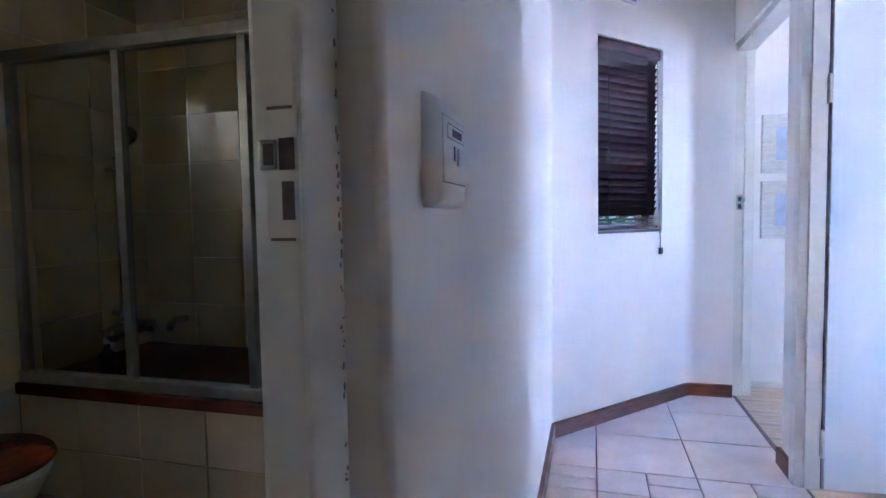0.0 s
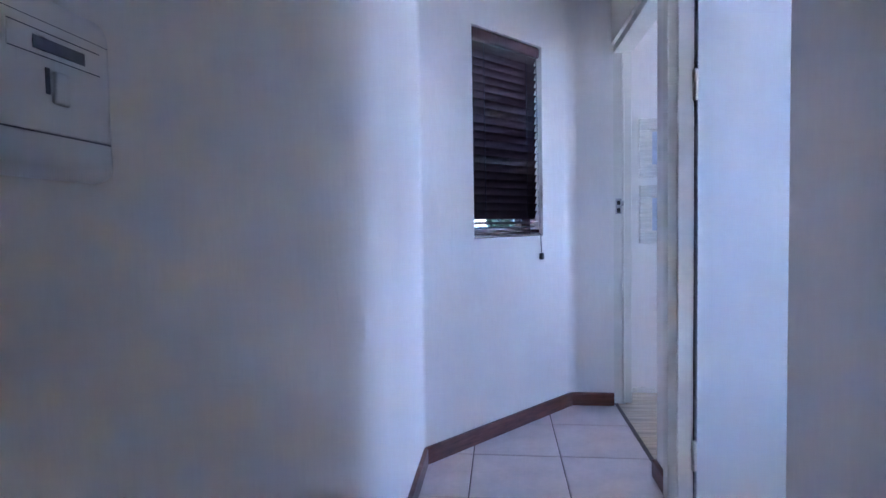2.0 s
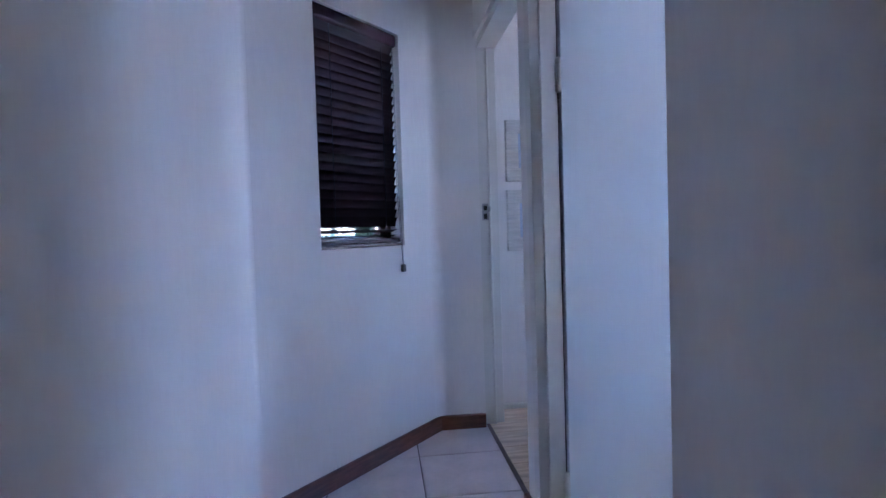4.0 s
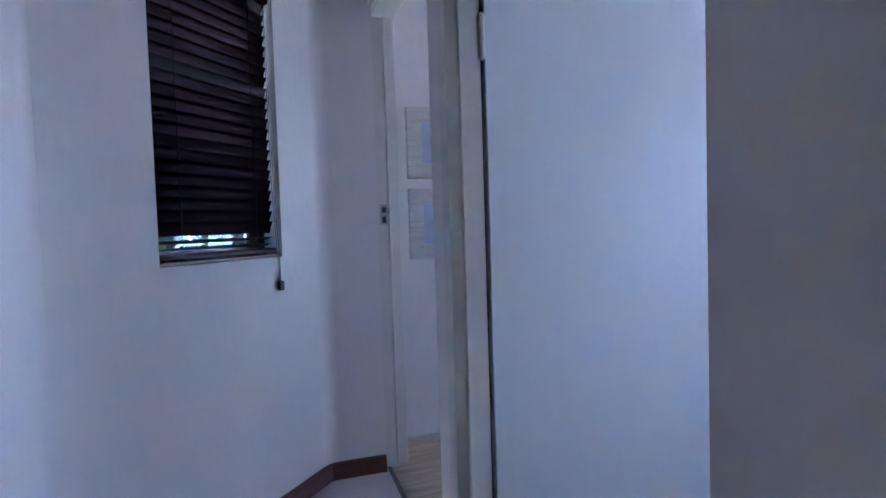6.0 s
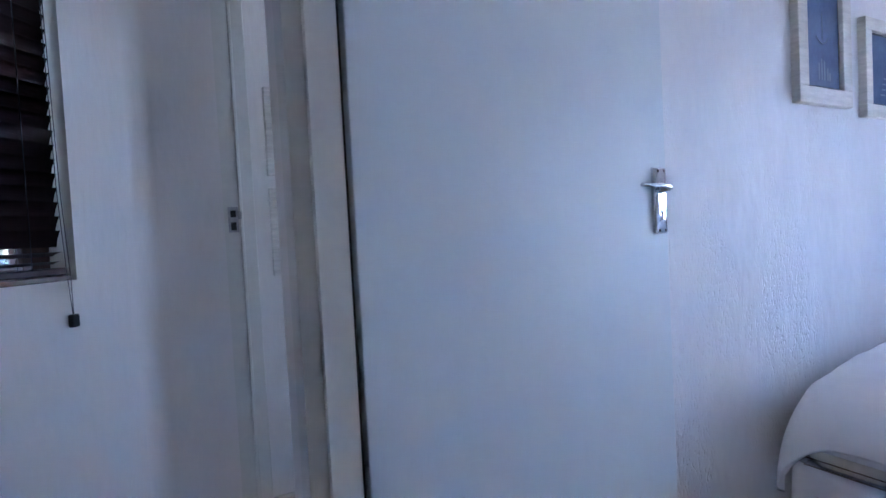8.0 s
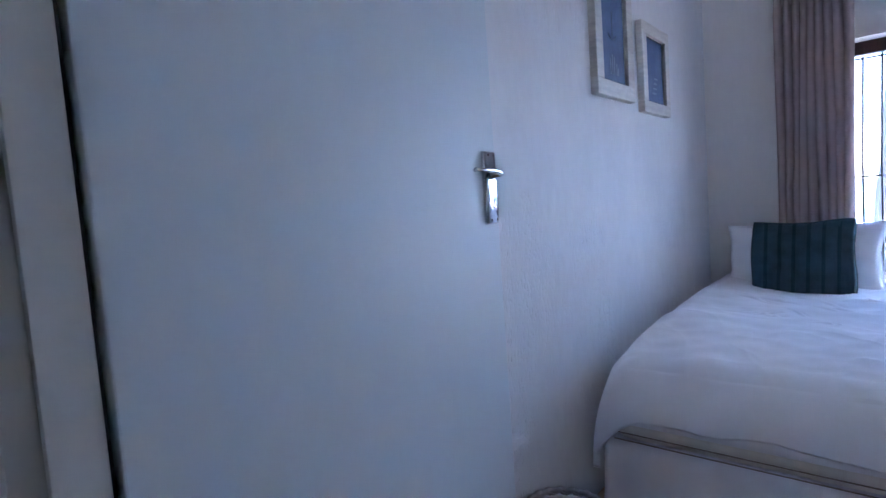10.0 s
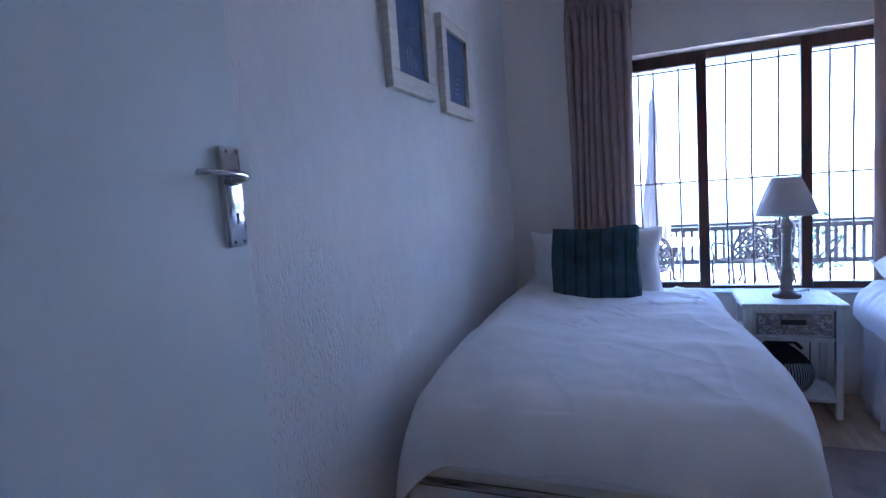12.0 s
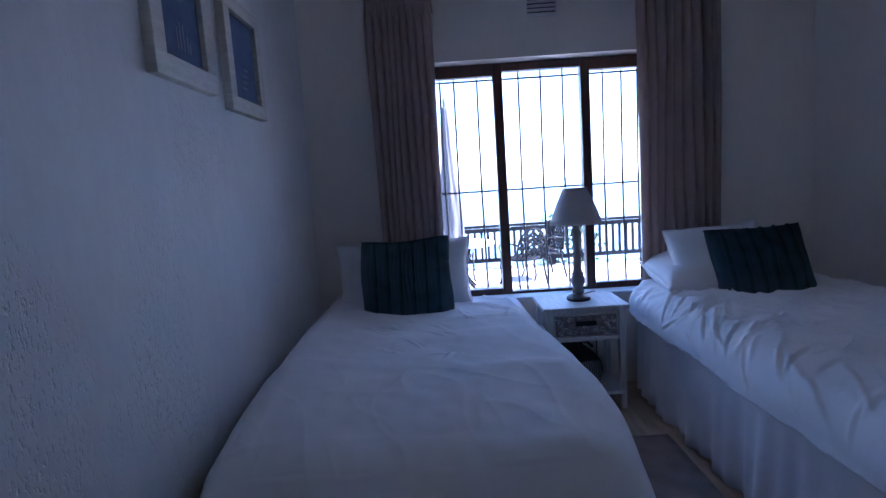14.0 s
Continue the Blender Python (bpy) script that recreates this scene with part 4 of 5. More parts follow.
part("pull_slot", one_box(NX0 + 0.0185, NX0 + 0.0225, NY0 + 0.157, NY1 - 0.157, 0.428, 0.452, 0.003), BLACK, dr, "dark finger-pull slot")

bag = thing("striped_bag", "soft dark bag with thin pale stripes on the nightstand shelf", "bag", pose(4.05, 1.262, 0.094, 0, 0, 0))


def bag_shape(u, v):
    a = 2 * math.pi * u
    k = math.sin(math.pi * min(1, 0.12 + 0.84 * v)) ** 0.45
    sag = 0.02 * math.sin(2 * a + 1) * v
    return Vector((0.090 * k * math.cos(a), 0.132 * k * math.sin(a) + 0.03 * v, 0.215 * v + sag))


bm = sheet(bmesh.new(), 132, 16, bag_shape)
bm.faces.ensure_lookup_table()
for i, f in enumerate(bm.faces):
    f.material_index = 1 if (i // 16) % 2 == 0 and i % 16 < 10 else 0
part("body", bm, [STRIPE_DARK, STRIPE_LIGHT], bag, smooth=True)
part("handle", tube(bmesh.new(), [(-0.03, -0.06, 0.205), (-0.05, -0.03, 0.238), (-0.05, 0.05, 0.245), (-0.03, 0.09, 0.21)], 0.009, 8), STRIPE_DARK, bag, smooth=True)

# ---- table lamp ----
lamp = thing("table_lamp", "turned pale wooden table lamp with a white fabric shade", "lamp", pose(4.085, 1.245, NZ))
part("foot", lathe(bmesh.new(), [(0.058, 0), (0.060, 0.006), (0.059, 0.014), (0.050, 0.020), (0.040, 0.024), (0.030, 0.032)], 32), mat("lamp_foot_wood", (0.16, 0.11, 0.09), 0.5, 0.15, 12, 80, 0.2), lamp, "darker turned wooden foot", smooth=True)
part("column", lathe(bmesh.new(), [(0.026, 0.032), (0.031, 0.045), (0.022, 0.060), (0.034, 0.085), (0.037, 0.105), (0.027, 0.125), (0.032, 0.135), (0.022, 0.145),
                                   (0.020, 0.22), (0.020, 0.30), (0.026, 0.308), (0.020, 0.320), (0.030, 0.330), (0.024, 0.345), (0.016, 0.362), (0.010, 0.40)], 28), mat("lamp_column_wood", (0.27, 0.24, 0.22), 0.5, 0.15, 12, 80, 0.2), lamp, smooth=True)
b = bmesh.new()
R0, R1, Z0, Z1 = 0.126, 0.057, 0.388, 0.560
sheet(b, 56, 6, lambda u, v: Vector(((R0 + (R1 - R0) * v + 0.004 * math.sin(math.pi * v)) * math.cos(2 * math.pi * u), (R0 + (R1 - R0) * v + 0.004 * math.sin(math.pi * v)) * math.sin(2 * math.pi * u), Z0 + (Z1 - Z0) * v)))
shade = part("shade", b, SHADE, lamp, "white tapered fabric lampshade", smooth=True)
thicken(shade, 0.002, 0)
for r, z in ((R0, Z0), (R1, Z1)):
    part("shade_ring", tube(bmesh.new(), [(r * math.cos(a / 24 * 2 * math.pi), r * math.sin(a / 24 * 2 * math.pi), z) for a in range(24)], 0.0025, 6, closed=True), SHADE, shade)
for k in range(3):
    a = k * 2.094
    part("spoke", tube(bmesh.new(), [(0.004 * math.cos(a), 0.004 * math.sin(a), Z1 - 0.012), (R1 * math.cos(a), R1 * math.sin(a), Z1)], 0.0016, 6), BAR, shade)
part("bulb", lathe(bmesh.new(), [(0.012, 0.40), (0.013, 0.425), (0.027, 0.455), (0.030, 0.475), (0.022, 0.498), (0.004, 0.507)], 18), PLASTIC, lamp, smooth=True)
part("flex", tube(bmesh.new(), [(0.055, -0.01, 0.006), (0.10, -0.05, 0.004), (0.13, -0.09, 0.004), (0.148, -0.12, 0.006), (0.160, -0.13, -0.03), (0.165, -0.13, -0.2), (0.17, -0.13, -0.4)], 0.003, 6), BLACK, lamp, "thin dark lamp flex", smooth=True)

# ---- wicker basket behind the door ----
basket = thing("wicker_basket", "round white-painted wicker basket on the floor by the wall", "basket", pose(2.14, 2.452, 0))
for k in range(14):
    z = 0.012 + k * 0.0145
    r = 0.085 + 0.034 * (z / 0.28) ** 0.8
    pts = [((r + 0.004 * math.cos(12 * a + math.pi * (k % 2))) * math.cos(a), (r + 0.004 * math.cos(12 * a + math.pi * (k % 2))) * math.sin(a), z) for a in [2 * math.pi * i / 60 for i in range(60)]]
    part("weave", tube(bmesh.new(), pts, 0.0062, 6, closed=True), WICKER, basket, smooth=True)
for i in range(12):
    a = 2 * math.pi * (i + 0.5) / 12
    part("stake", tube(bmesh.new(), [(0.085 * math.cos(a), 0.085 * math.sin(a), 0.005), (0.119 * math.cos(a), 0.119 * math.sin(a), 0.212)], 0.0045, 6), WICKER, basket)
for z, r in ((0.212, 0.122), (0.221, 0.118)):
    pts = [((r + 0.003 * math.sin(20 * a + z * 300)) * math.cos(a), (r + 0.003 * math.sin(20 * a + z * 300)) * math.sin(a), z + 0.003 * math.cos(20 * a)) for a in [2 * math.pi * i / 80 for i in range(80)]]
    part("rim", tube(bmesh.new(), pts, 0.0075, 7, closed=True), WICKER, basket, smooth=True)
part("bottom", lathe(bmesh.new(), [(0.083, 0.0), (0.083, 0.010)], 24), WICKER, basket)

# ---- rug ----
solid("rug", sheet(bmesh.new(), 40, 12, lambda u, v: Vector((2.2 + 1.44 * u, 0.985 + 0.44 * v, 0.006 + 0.003 * noise.noise(Vector((9 * u, 4 * v, 2)))))), RUG,
      "flat grey-brown woven bedside rug on the boards", "rug", smooth=True).modifiers.new("thickness", "SOLIDIFY").thickness = 0.007

# ---- bathroom ----
SY = 1.685
scr = thing("bath_screen", "aluminium-framed sliding glass screen above the bath", "shower screen")
for x in (-2.072, -1.531, -0.985):
    part("stile", one_box(x - 0.017, x + 0.017, SY - 0.018, SY + 0.018, 0.500, 1.745, 0.003), ALU, scr)
part("head_rail", one_box(-2.09, -0.80, SY - 0.030, SY + 0.030, 1.745, 1.792, 0.005), ALU, scr)
part("sill_rail", one_box(-2.09, -0.80, SY - 0.028, SY + 0.028, 0.455, 0.500, 0.005), ALU, scr)
part("pane", one_box(-2.055, -1.548, SY - 0.006, SY - 0.001, 0.500, 1.745), SCREEN, scr)
part("pane", one_box(-1.514, -1.002, SY + 0.003, SY + 0.008, 0.500, 1.745), SCREEN, scr)
part("stile", one_box(-0.835, -0.80, SY - 0.018, SY + 0.018, 0.500, 1.745, 0.003), ALU, scr)
wall("wall_bath_nib", [(-0.80, CX - 0.11, SY - 0.05, SY + 0.05, 0, H)])
bath = thing("bathtub", "built-in brown enamelled bath with tiled front", "bath")
part("front", one_box(BL, -0.80, SY - 0.03, SY + 0.03, 0, 0.408), BATH_GROUT, bath)
part("trim", one_box(BL, -0.80, SY - 0.042, SY + 0.040, 0.408, 0.455, 0.006), SEAT_WOOD, bath, "reddish-brown tile edging")
bm = bmesh.new()
sheet(bm, 30, 20, lambda u, v: Vector((BL + 0.005 + 1.29 * u, SY + 0.04 + (BB - SY - 0.045) * v, 0.46 - 0.36 * (min(1, 6 * u * (1 - u)) * min(1, 6 * v * (1 - v))) ** 1.2)))
thicken(part("tub", bm, TUB, bath, smooth=True), 0.008, 1)
shower = thing("shower_mixer", "chrome hand shower on a riser with hose and taps", "shower")
SX, SHY = BL + 0.062, 2.13
part("riser", tube(bmesh.new(), [(SX, SHY, 0.62), (SX, SHY, 1.42)], 0.010, 10), CHROME, shower, smooth=True)
for z in (0.66, 1.36):
    part("bracket", tube(bmesh.new(), [(BL + 0.007, SHY, z), (SX, SHY, z)], 0.012, 10), CHROME, shower, smooth=True)
b = lathe(bmesh.new(), [(0.012, 0), (0.034, 0.02), (0.048, 0.03), (0.045, 0.04)], 20, pose(SX + 0.045, SHY + 0.01, 1.53, 0, 118, 0))
tube(b, [(SX + 0.012, SHY, 1.33), (SX + 0.022, SHY, 1.40), (SX + 0.045, SHY + 0.01, 1.53)], 0.013, 10)
part("shower_head", b, CHROME, shower, smooth=True)
part("hose", tube(bmesh.new(), [(SX + 0.012, SHY, 1.33), (SX + 0.02, SHY + 0.03, 1.1), (SX + 0.02, SHY + 0.03, 0.85), (SX + 0.02, SHY + 0.0, 0.70), (SX, SHY - 0.03, 0.60)], 0.008, 8), STEEL, shower, smooth=True)
part("mixer", lathe(bmesh.new(), [(0.024, 0), (0.030, 0.03), (0.034, 0.20), (0.024, 0.22)], 18, pose(SX + 0.01, SHY - 0.11, 0.58, -90, 0, 0)), CHROME, shower, smooth=True)
for y in (SHY - 0.11, SHY + 0.11):
    part("tap", lathe(bmesh.new(), [(0.014, 0), (0.032, 0.03), (0.034, 0.055), (0.020, 0.065)], 16, pose(SX + 0.01, y, 0.58, 0, 90, 0)), CHROME, shower, smooth=True)
part("spout", tube(bmesh.new(), [(-1.86, BB, 0.60), (-1.86, BB - 0.08, 0.61), (-1.86, BB - 0.12, 0.59), (-1.86, BB - 0.125, 0.56)], 0.016, 12), CHROME, shower, "chrome bath spout", smooth=True)
for x, z in ((-1.72, 0.52),):
    solid("soap_bottle", lathe(bmesh.new(), [(0.03, 0), (0.032, 0.01), (0.032, 0.11), (0.012, 0.13), (0.012, 0.15)], 18, pose(x, SY + 0.06, 0.46)), BLACK, "dark plastic bottle on the bath edge", "bottle", smooth=True)

toilet = thing("toilet", "white ceramic toilet with a reddish wooden seat", "toilet", pose(-1.92, 1.12, 0, 0, 0, -90))
b = lathe(bmesh.new(), [(0.12, 0), (0.11, 0.06), (0.10, 0.18), (0.15, 0.30), (0.185, 0.38), (0.185, 0.40), (0.15, 0.40)], 32, pose(0, 0.36, 0) @ Matrix.Diagonal((1, 1.25, 1, 1)))
part("pan", b, CERAMIC, toilet, smooth=True)
part("seat", lathe(bmesh.new(), [(0.188, 0.402), (0.195, 0.412), (0.190, 0.425), (0.10, 0.428)], 32, pose(0, 0.36, 0) @ Matrix.Diagonal((1, 1.22, 1, 1))), SEAT_WOOD, toilet, "reddish varnished wooden seat, closed", smooth=True)
part("cistern", one_box(-0.21, 0.21, -0.06, 0.13, 0.40, 0.76, 0.02, seg=3), CERAMIC, toilet)
part("cistern_lid", one_box(-0.22, 0.22, -0.065, 0.14, 0.76, 0.79, 0.01, seg=3), CERAMIC, toilet)
# Widened from y = 0.1 to -0.8, out of view, to brighten the bathroom.
win_d = thing("window_3", "frosted bathroom window in a white frame, widened out of view to add light", "window", kind="structure")
for y0, y1, z0, z1 in ((-0.8, 0.7, 1.23, 1.27), (-0.8, 0.7, 1.83, 1.87), (-0.8, -0.76, 1.27, 1.83), (0.66, 0.7, 1.27, 1.83), (0.38, 0.42, 1.27, 1.83), (-0.22, -0.18, 1.27, 1.83)):
    part("window_frame", one_box(BL - 0.07, BL - 0.03, y0, y1, z0, z1, 0.003), FRAME_PAINT, win_d)
for y0, y1 in ((-0.76, -0.22), (-0.18, 0.38), (0.42, 0.66)):
    part("pane", one_box(BL - 0.052, BL - 0.047, y0, y1, 1.27, 1.83), FROSTED, win_d)

# second bedroom's window
win_e = thing("window_4", "plain wooden-framed bedroom window", "window", kind="structure")
for y0, y1, z0, z1 in ((2.95, 3.5, 0.9, 0.95), (2.95, 3.5, 1.95, 2.0), (2.95, 3.0, 0.95, 1.95), (3.45, 3.5, 0.95, 1.95), (3.2, 3.25, 0.95, 1.95)):
    part("window_frame", one_box(3.33, 3.38, y0, y1, z0, z1, 0.003), WINDOW_WOOD, win_e)
for y0, y1 in ((3.0, 3.2), (3.25, 3.45)):
    part("pane", one_box(3.352, 3.356, y0, y1, 0.95, 1.95), CLEAR, win_e).visible_shadow = False

# ---- outside: deck, railing, furniture, sea ----
DZ = -0.50
solid("ground", sheet(bmesh.new(), 2, 2, lambda u, v: Vector((-2500 + 5000 * u, -2500 + 5000 * v, -6.0))), SEA, "wide pale sea reaching the horizon", "sea", "structure")
solid("ground_bank", one_box(-14, 4.60, -14, 14, -6.0, -0.12), mat("garden_soil", (0.30, 0.28, 0.18), 0.9, 0.2, 4, 40, 0.5), "dry grassy bank under the house", "ground", "structure")
deck = solid("deck", one_box(4.62, 11.9, -6, 8, DZ - 0.2, DZ - 0.03), RAIL_WOOD, "weathered timber deck outside the window", "deck", "structure")
RLX = 11.6
rail_ob = thing("deck_railing", "dark weathered timber balustrade along the deck edge", "railing")
RT, RB = DZ + 0.83, DZ + 0.15
part("top_rail", one_box(RLX - 0.06, RLX + 0.06, -6, 8, RT - 0.05, RT, 0.006), RAIL_WOOD, rail_ob)
part("under_rail", one_box(RLX - 0.02, RLX + 0.02, -6, 8, RT - 0.14, RT - 0.06, 0.004), RAIL_WOOD, rail_ob)
part("bottom_rail", one_box(RLX - 0.02, RLX + 0.02, -6, 8, RB - 0.04, RB + 0.04, 0.004), RAIL_WOOD, rail_ob)
bal = None
for i in range(110):
    y = -5.9 + i * 0.125
    if bal is None:
        bal = part("baluster", one_box(-0.022, 0.022, -0.022, 0.022, RB + 0.04, RT - 0.14), RAIL_WOOD, rail_ob)
        ob = bal
    else:
        ob = new("baluster", bal.data)
        ob.parent = rail_ob
    ob.matrix_basis = pose(RLX, y, 0)
for y in (-5.8, -3.9, -2.0, -0.1, 1.8, 3.7, 5.6, 7.5):
    part("post", one_box(RLX - 0.05, RLX + 0.05, y - 0.05, y + 0.05, DZ, RT + 0.02, 0.006), RAIL_WOOD, rail_ob)


def cast_chair(m, label):
    """An ornate cast-metal garden chair; it faces +x, feet on z = 0."""
    c = thing("garden_chair", label, "chair", m, "cast garden chairs")
    for y in (-0.24, 0.24):
        part("leg", tube(bmesh.new(), [(0.24, y, 0.42), (0.27, y, 0.28), (0.24, y, 0.10), (0.28, y * 1.05, 0.0)], 0.016, 8), CAST, c, smooth=True)
        part("leg", tube(bmesh.new(), [(-0.22, y, 0.42), (-0.25, y, 0.25), (-0.30, y * 1.05, 0.0)], 0.016, 8), CAST, c, smooth=True)
        part("armrest", tube(bmesh.new(), [(-0.26, y, 0.66), (-0.05, y * 1.1, 0.68), (0.18, y * 1.12, 0.66), (0.26, y * 1.1, 0.60), (0.22, y * 1.05, 0.50), (0.24, y, 0.42)], 0.015, 8), CAST, c, smooth=True)
    bm = bmesh.new()
    tube(bm, [(0.26 * math.cos(a), 0.27 * math.sin(a), 0.42) for a in [2 * math.pi * i / 28 for i in range(28)]], 0.016, 8, closed=True)
    for k in range(-4, 5):
        w = 0.26 * math.sqrt(max(0, 1 - (k / 4.6) ** 2))
        tube(bm, [(k * 0.056, -w, 0.42), (k * 0.056, w, 0.42)], 0.012, 6)
        tube(bm, [(-w, k * 0.056, 0.421), (w, k * 0.056, 0.421)], 0.012, 6)
    part("seat", bm, CAST, c, "pierced cast-metal seat", smooth=True)
    bm = bmesh.new()
    arch = [(-0.25 - 0.10 * max(0, math.sin(t)) , 0.25 * math.cos(t), 0.46 + 0.44 * max(0, math.sin(t)) ** 0.6) for t in [math.pi * i / 20 for i in range(21)]]
    tube(bm, arch, 0.016, 8)
    part("back_frame", bm, CAST, c, smooth=True)
    bm = bmesh.new()
    for s in (-1, 1):
        for k in range(-5, 6):
            pts = []
            for i in range(9):
                z = 0.47 + 0.41 * i / 8
                y = k * 0.09 + s * (z - 0.66) * 0.9
                if (y / 0.25) ** 2 + max(0, (z - 0.46) / 0.44) ** 3 < 1:
                    pts.append((-0.25 - 0.10 * min(1, (z - 0.46) / 0.44), y + 0.012 * math.sin(9 * i), z))
            if len(pts) > 1:
                tube(bm, pts, 0.015, 6)
    part("back_lattice", bm, CAST, c, "scrolled lattice chair back", smooth=True)
    return c


TX, TY = 9.7, 1.75
cast_chair(pose(9.80, 0.72, DZ, 0, 0, 25), "dark cast-metal garden chair with lattice back")
cast_chair(pose(9.0, 1.95, DZ, 0, 0, 20), "dark cast-metal garden chair partly hidden by the window frame")
cast_chair(pose(10.5, 1.75, DZ, 0, 0, 190), "dark cast-metal garden chair on the far side of the table")
cast_chair(pose(10.35, 0.30, DZ, 0, 0, 105), "dark cast-metal garden chair beside the railing")
gt = thing("garden_table", "round pale garden table on cast-metal legs", "table", pose(TX, TY, DZ))
part("tabletop", lathe(bmesh.new(), [(0.56, 0.700), (0.60, 0.705), (0.60, 0.725), (0.58, 0.732)], 40), TABLETOP, gt, smooth=False)
for k in range(4):
    a = math.pi / 4 + k * math.pi / 2
    part("leg", tube(bmesh.new(), [(0.30 * math.cos(a), 0.30 * math.sin(a), 0.70), (0.18 * math.cos(a), 0.18 * math.sin(a), 0.40), (0.24 * math.cos(a), 0.24 * math.sin(a), 0.15), (0.40 * math.cos(a), 0.40 * math.sin(a), 0.0)], 0.022, 8), CAST, gt, smooth=True)
umb = thing("patio_umbrella", "folded greyish-mauve patio umbrella on a pole", "umbrella", pose(9.7, 1.80, DZ))
part("pole", tube(bmesh.new(), [(0, 0, 0), (0, 0, 2.9)], 0.02, 10), RAIL_WOOD, umb, smooth=True)
part("base", lathe(bmesh.new(), [(0.22, 0), (0.22, 0.05), (0.05, 0.08), (0.035, 0.25)], 24), CAST, umb, smooth=True)


def folded(u, v):
    a = 2 * math.pi * u
    r = 0.045 + 0.15 * (1 - v) ** 0.75 * (0.8 + 0.2 * math.sin(7 * v))
    r *= 1 + 0.07 * math.sin(8 * a + 2.5 * v) + 0.08 * noise.noise(Vector((3 * math.cos(a), 3 * math.sin(a), 7 * v)))
    return Vector((r * math.cos(a), r * math.sin(a), 0.75 + 2.05 * v))


thicken(part("canopy", sheet(bmesh.new(), 72, 36, folded), CANVAS, umb, "folded canvas canopy", smooth=True), 0.003, 0)
part("finial", lathe(bmesh.new(), [(0.03, 2.76), (0.02, 2.84), (0.028, 2.88), (0.004, 2.96)], 12), CANVAS, umb, smooth=True)


def shrub(name, m, size, n, seed, label):
    rnd = random.Random(seed)
    s = thing(name, label, "shrub", m)
    bm = bmesh.new()
    for k in range(6):
        a = rnd.uniform(0, 6.28)
        tube(bm, [(0, 0, 0), (0.3 * size * math.cos(a), 0.3 * size * math.sin(a), 0.5 * size), (0.5 * size * math.cos(a + 0.4), 0.5 * size * math.sin(a + 0.4), 0.9 * size)], 0.012 * size, 5)
    part("stems", bm, RAIL_WOOD, s)
    bm = bmesh.new()
    for k in range(n):
        d = Vector((rnd.gauss(0, 1), rnd.gauss(0, 1), rnd.gauss(0, 1))).normalized() * size * 0.62 * rnd.random() ** 0.4
        d.z = d.z * 0.9 + size * 0.75
        q = pose(d.x, d.y, d.z, rnd.uniform(0, 360), rnd.uniform(0, 360), rnd.uniform(0, 360))
        l = rnd.uniform(0.05, 0.10) * size ** 0.5
        vs = [bm.verts.new(q @ Vector(p)) for p in ((0, 0, 0), (0.3 * l, 0.5 * l, 0.06 * l), (0, l, 0), (-0.3 * l, 0.5 * l, 0.06 * l))]
        bm.faces.new(vs)
    part("crown", bm, LEAF, s, "crown of small green leaves")
    return s


shrub("garden_shrub", pose(12.4, -0.55, -1.2), 1.3, 900, 3, "leafy green shrub beyond the deck railing")
shrub("garden_shrub", pose(-0.35, 3.95, -0.12), 1.4, 5000, 4, "leafy green shrub outside the corridor window")
shrub("garden_shrub", pose(0.25, 4.75, -0.12), 1.5, 5000, 6, "low green shrub outside the corridor window")
# The last shrub is unseen, added to hold daylight off the bathroom window.
shrub("garden_shrub", pose(-2.85, 0.4, -0.12), 1.5, 2600, 8, "dense green shrub, unseen, added to dim the bathroom window")

# ---- pieces: floor tiles, boards, bathroom tiles, deck boards ----
def piece(name, sx, sy, sz, material, bev=0.0025):
    me = mesh_of(one_box(-sx / 2, sx / 2, -sy / 2, sy / 2, 0, sz, bev, seg=1), name, material)
    return me


def lay(name, me, parent, m):
    ob = new(name, me)
    ob.parent = parent
    ob.matrix_basis = m
    return ob


G = 0.006
big_tile = piece("tile", 0.4 - G, 0.4 - G, 0.009, TILE)
half_tile = piece("tile", 0.2 - G, 0.4 - G, 0.009, TILE)
small_tile = piece("tile", 0.2 - G, 0.2 - G, 0.009, TILE)
strip_tile = piece("tile", 0.2 - G, 0.1 - G, 0.009, TILE)
rnd = random.Random(21)
for j in range(4):
    y = 2.4 + 0.4 * j + 0.2
    lay("tile", half_tile, floor_corridor, pose(0.1, y, -0.009))
    for x in (0.4, 0.8):
        lay("tile", big_tile, floor_corridor, pose(x, y, -0.009 + rnd.uniform(-0.0004, 0.0004)))
for i in range(5):
    x = 0.1 + 0.2 * i
    for r in range(2):
        y = 2.3 - 0.2 * r
        if (i + r) % 2 == 0:
            lay("tile", strip_tile, floor_corridor, pose(x, y + 0.05, -0.009))
            lay("tile", strip_tile, floor_corridor, pose(x, y - 0.05, -0.009))
        else:
            lay("tile", small_tile, floor_corridor, pose(x, y, -0.009))
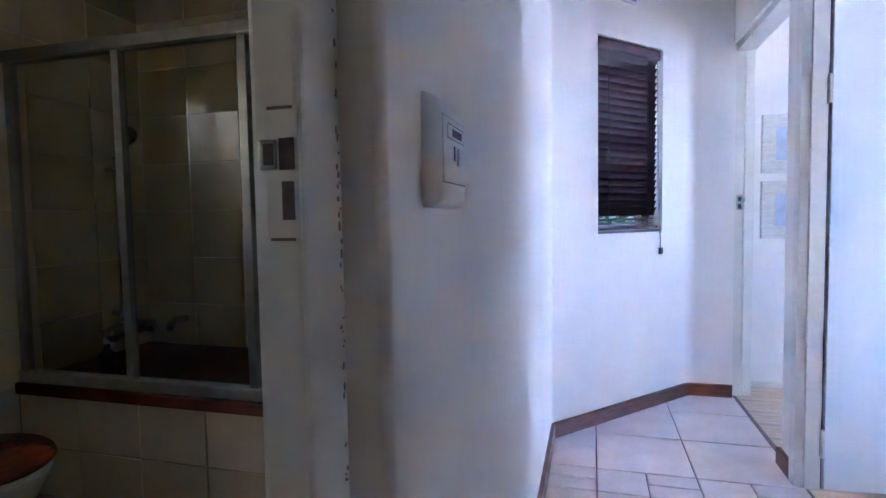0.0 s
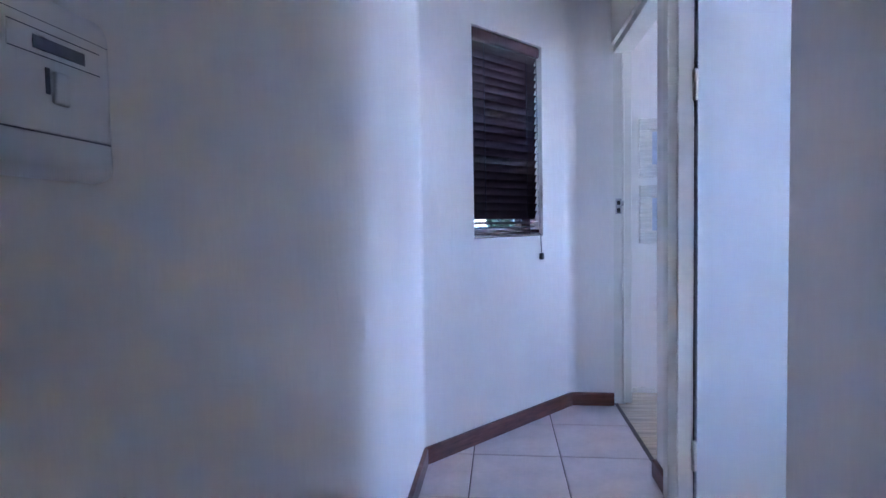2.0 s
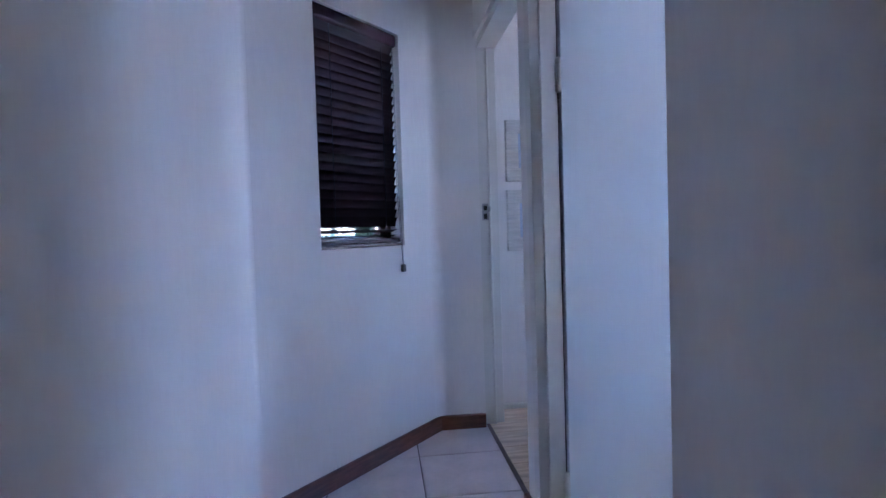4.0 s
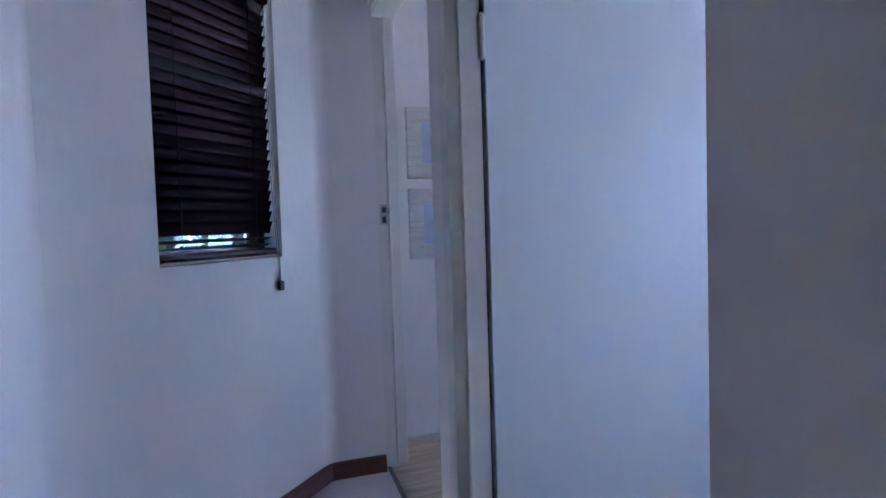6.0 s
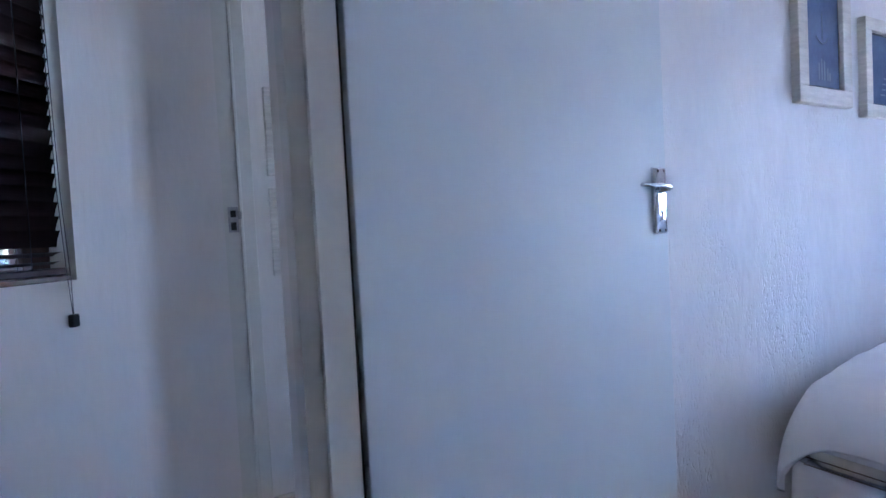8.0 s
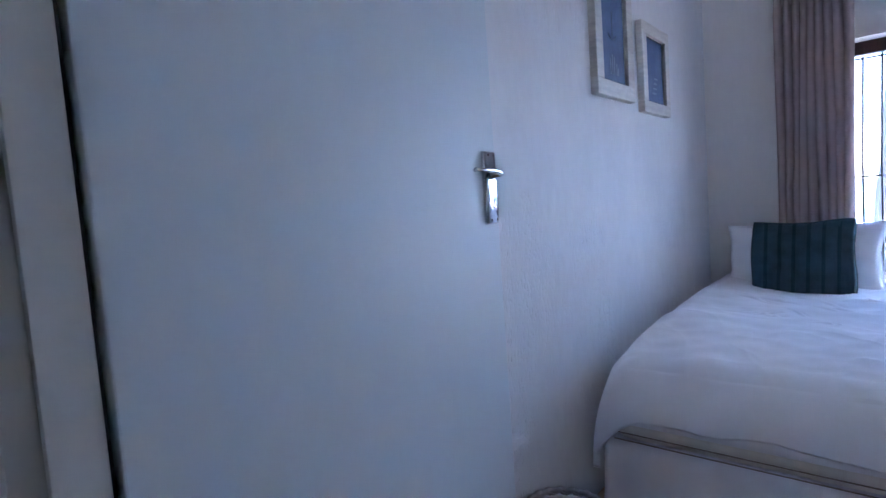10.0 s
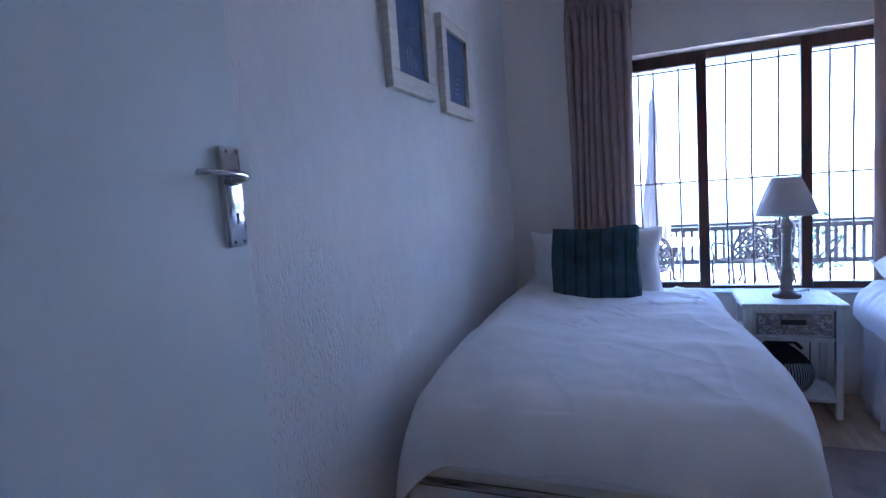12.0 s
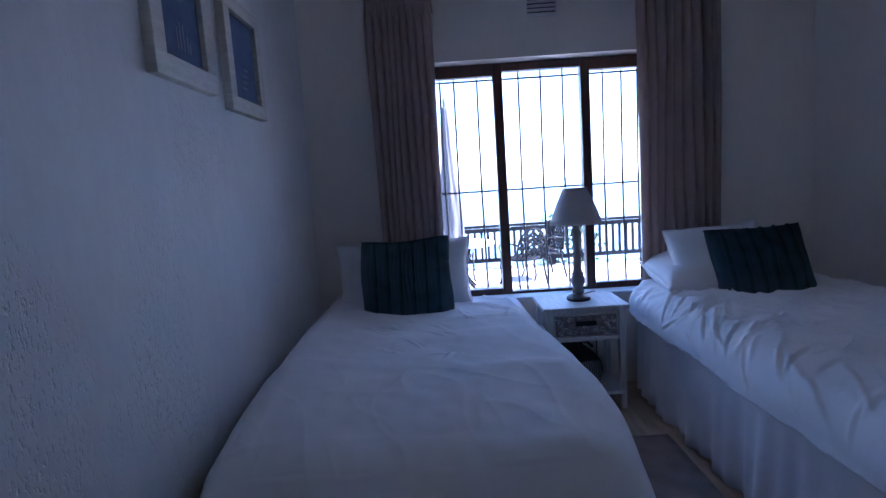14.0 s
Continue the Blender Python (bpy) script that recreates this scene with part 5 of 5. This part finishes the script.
for j in range(9):
    for x in (0.2, 0.6):
        lay("tile", big_tile, floor_corridor, pose(x, 1.8 - 0.4 * j, -0.009))
    lay("tile", half_tile, floor_corridor, pose(0.9, 1.8 - 0.4 * j, -0.009))

board = piece("board", 1.2 - 0.0015, 0.19 - 0.0015, 0.009, LAMINATE, 0.001)
for k in range(14):
    y = BY + 0.095 + 0.19 * k
    off = (0.37 * k) % 1.2
    for i in range(4):
        x = 1.0 + off - 1.2 + 1.2 * i + 0.6
        if x + 0.6 > 1.0 and x - 0.6 < WX:
            a, c = max(x - 0.6, 1.013), min(x + 0.6, WX)
            if c - a < 0.02:
                continue
            if c - a > 1.19:
                lay("board", board, floor_bedroom, pose(x, y, -0.009))
            else:
                lay("board", piece("board", c - a - 0.0015, 0.19 - 0.0015, 0.009, LAMINATE, 0.001), floor_bedroom, pose((a + c) / 2, y, -0.009))
for k in range(6):
    y = 2.665 + 0.095 + 0.19 * k
    for i in range(2):
        lay("board", board, floor_second, pose(1.013 + 0.6 + 1.2 * i, y, -0.009))

bath_tile = piece("tile", 0.30 - 0.004, 0.241 - 0.004, 0.007, BATH_TILE, 0.0015)
cut_tile = piece("tile", 0.17 - 0.004, 0.241 - 0.004, 0.007, BATH_TILE, 0.0015)
walls = {o.name: o for o in bpy.data.objects}
for r in range(10):
    z = 0.0755 + 0.241 * r
    for k in range(8):
        y = 0.86 + 0.30 * k - 0.75
        if y > 0.86:
            lay("tile", bath_tile, walls["wall_bathroom_west"], pose(BL, y, z, 90, 0, 90))
    for k in range(6):
        lay("tile", bath_tile, walls["wall_bathroom_north"], pose(BL + 0.15 + 0.30 * k, BB, z, 90, 0, 0))
    lay("tile", cut_tile, walls["wall_bathroom_north"], pose(BL + 1.80 + 0.085, BB, z, 90, 0, 0))
for r in range(2):
    for k in range(4):
        lay("tile", bath_tile, walls["bathtub"], pose(BL + 0.17 + 0.30 * k, SY - 0.03, 0.078 + 0.241 * r, 90, 0, 0))

dboard = piece("board", 6.9, 0.14 - 0.006, 0.028, DECK, 0.003)
for k in range(60):
    lay("board", dboard, deck, pose(4.75 + 3.45, -2.9 + 0.14 * k, DZ - 0.029))
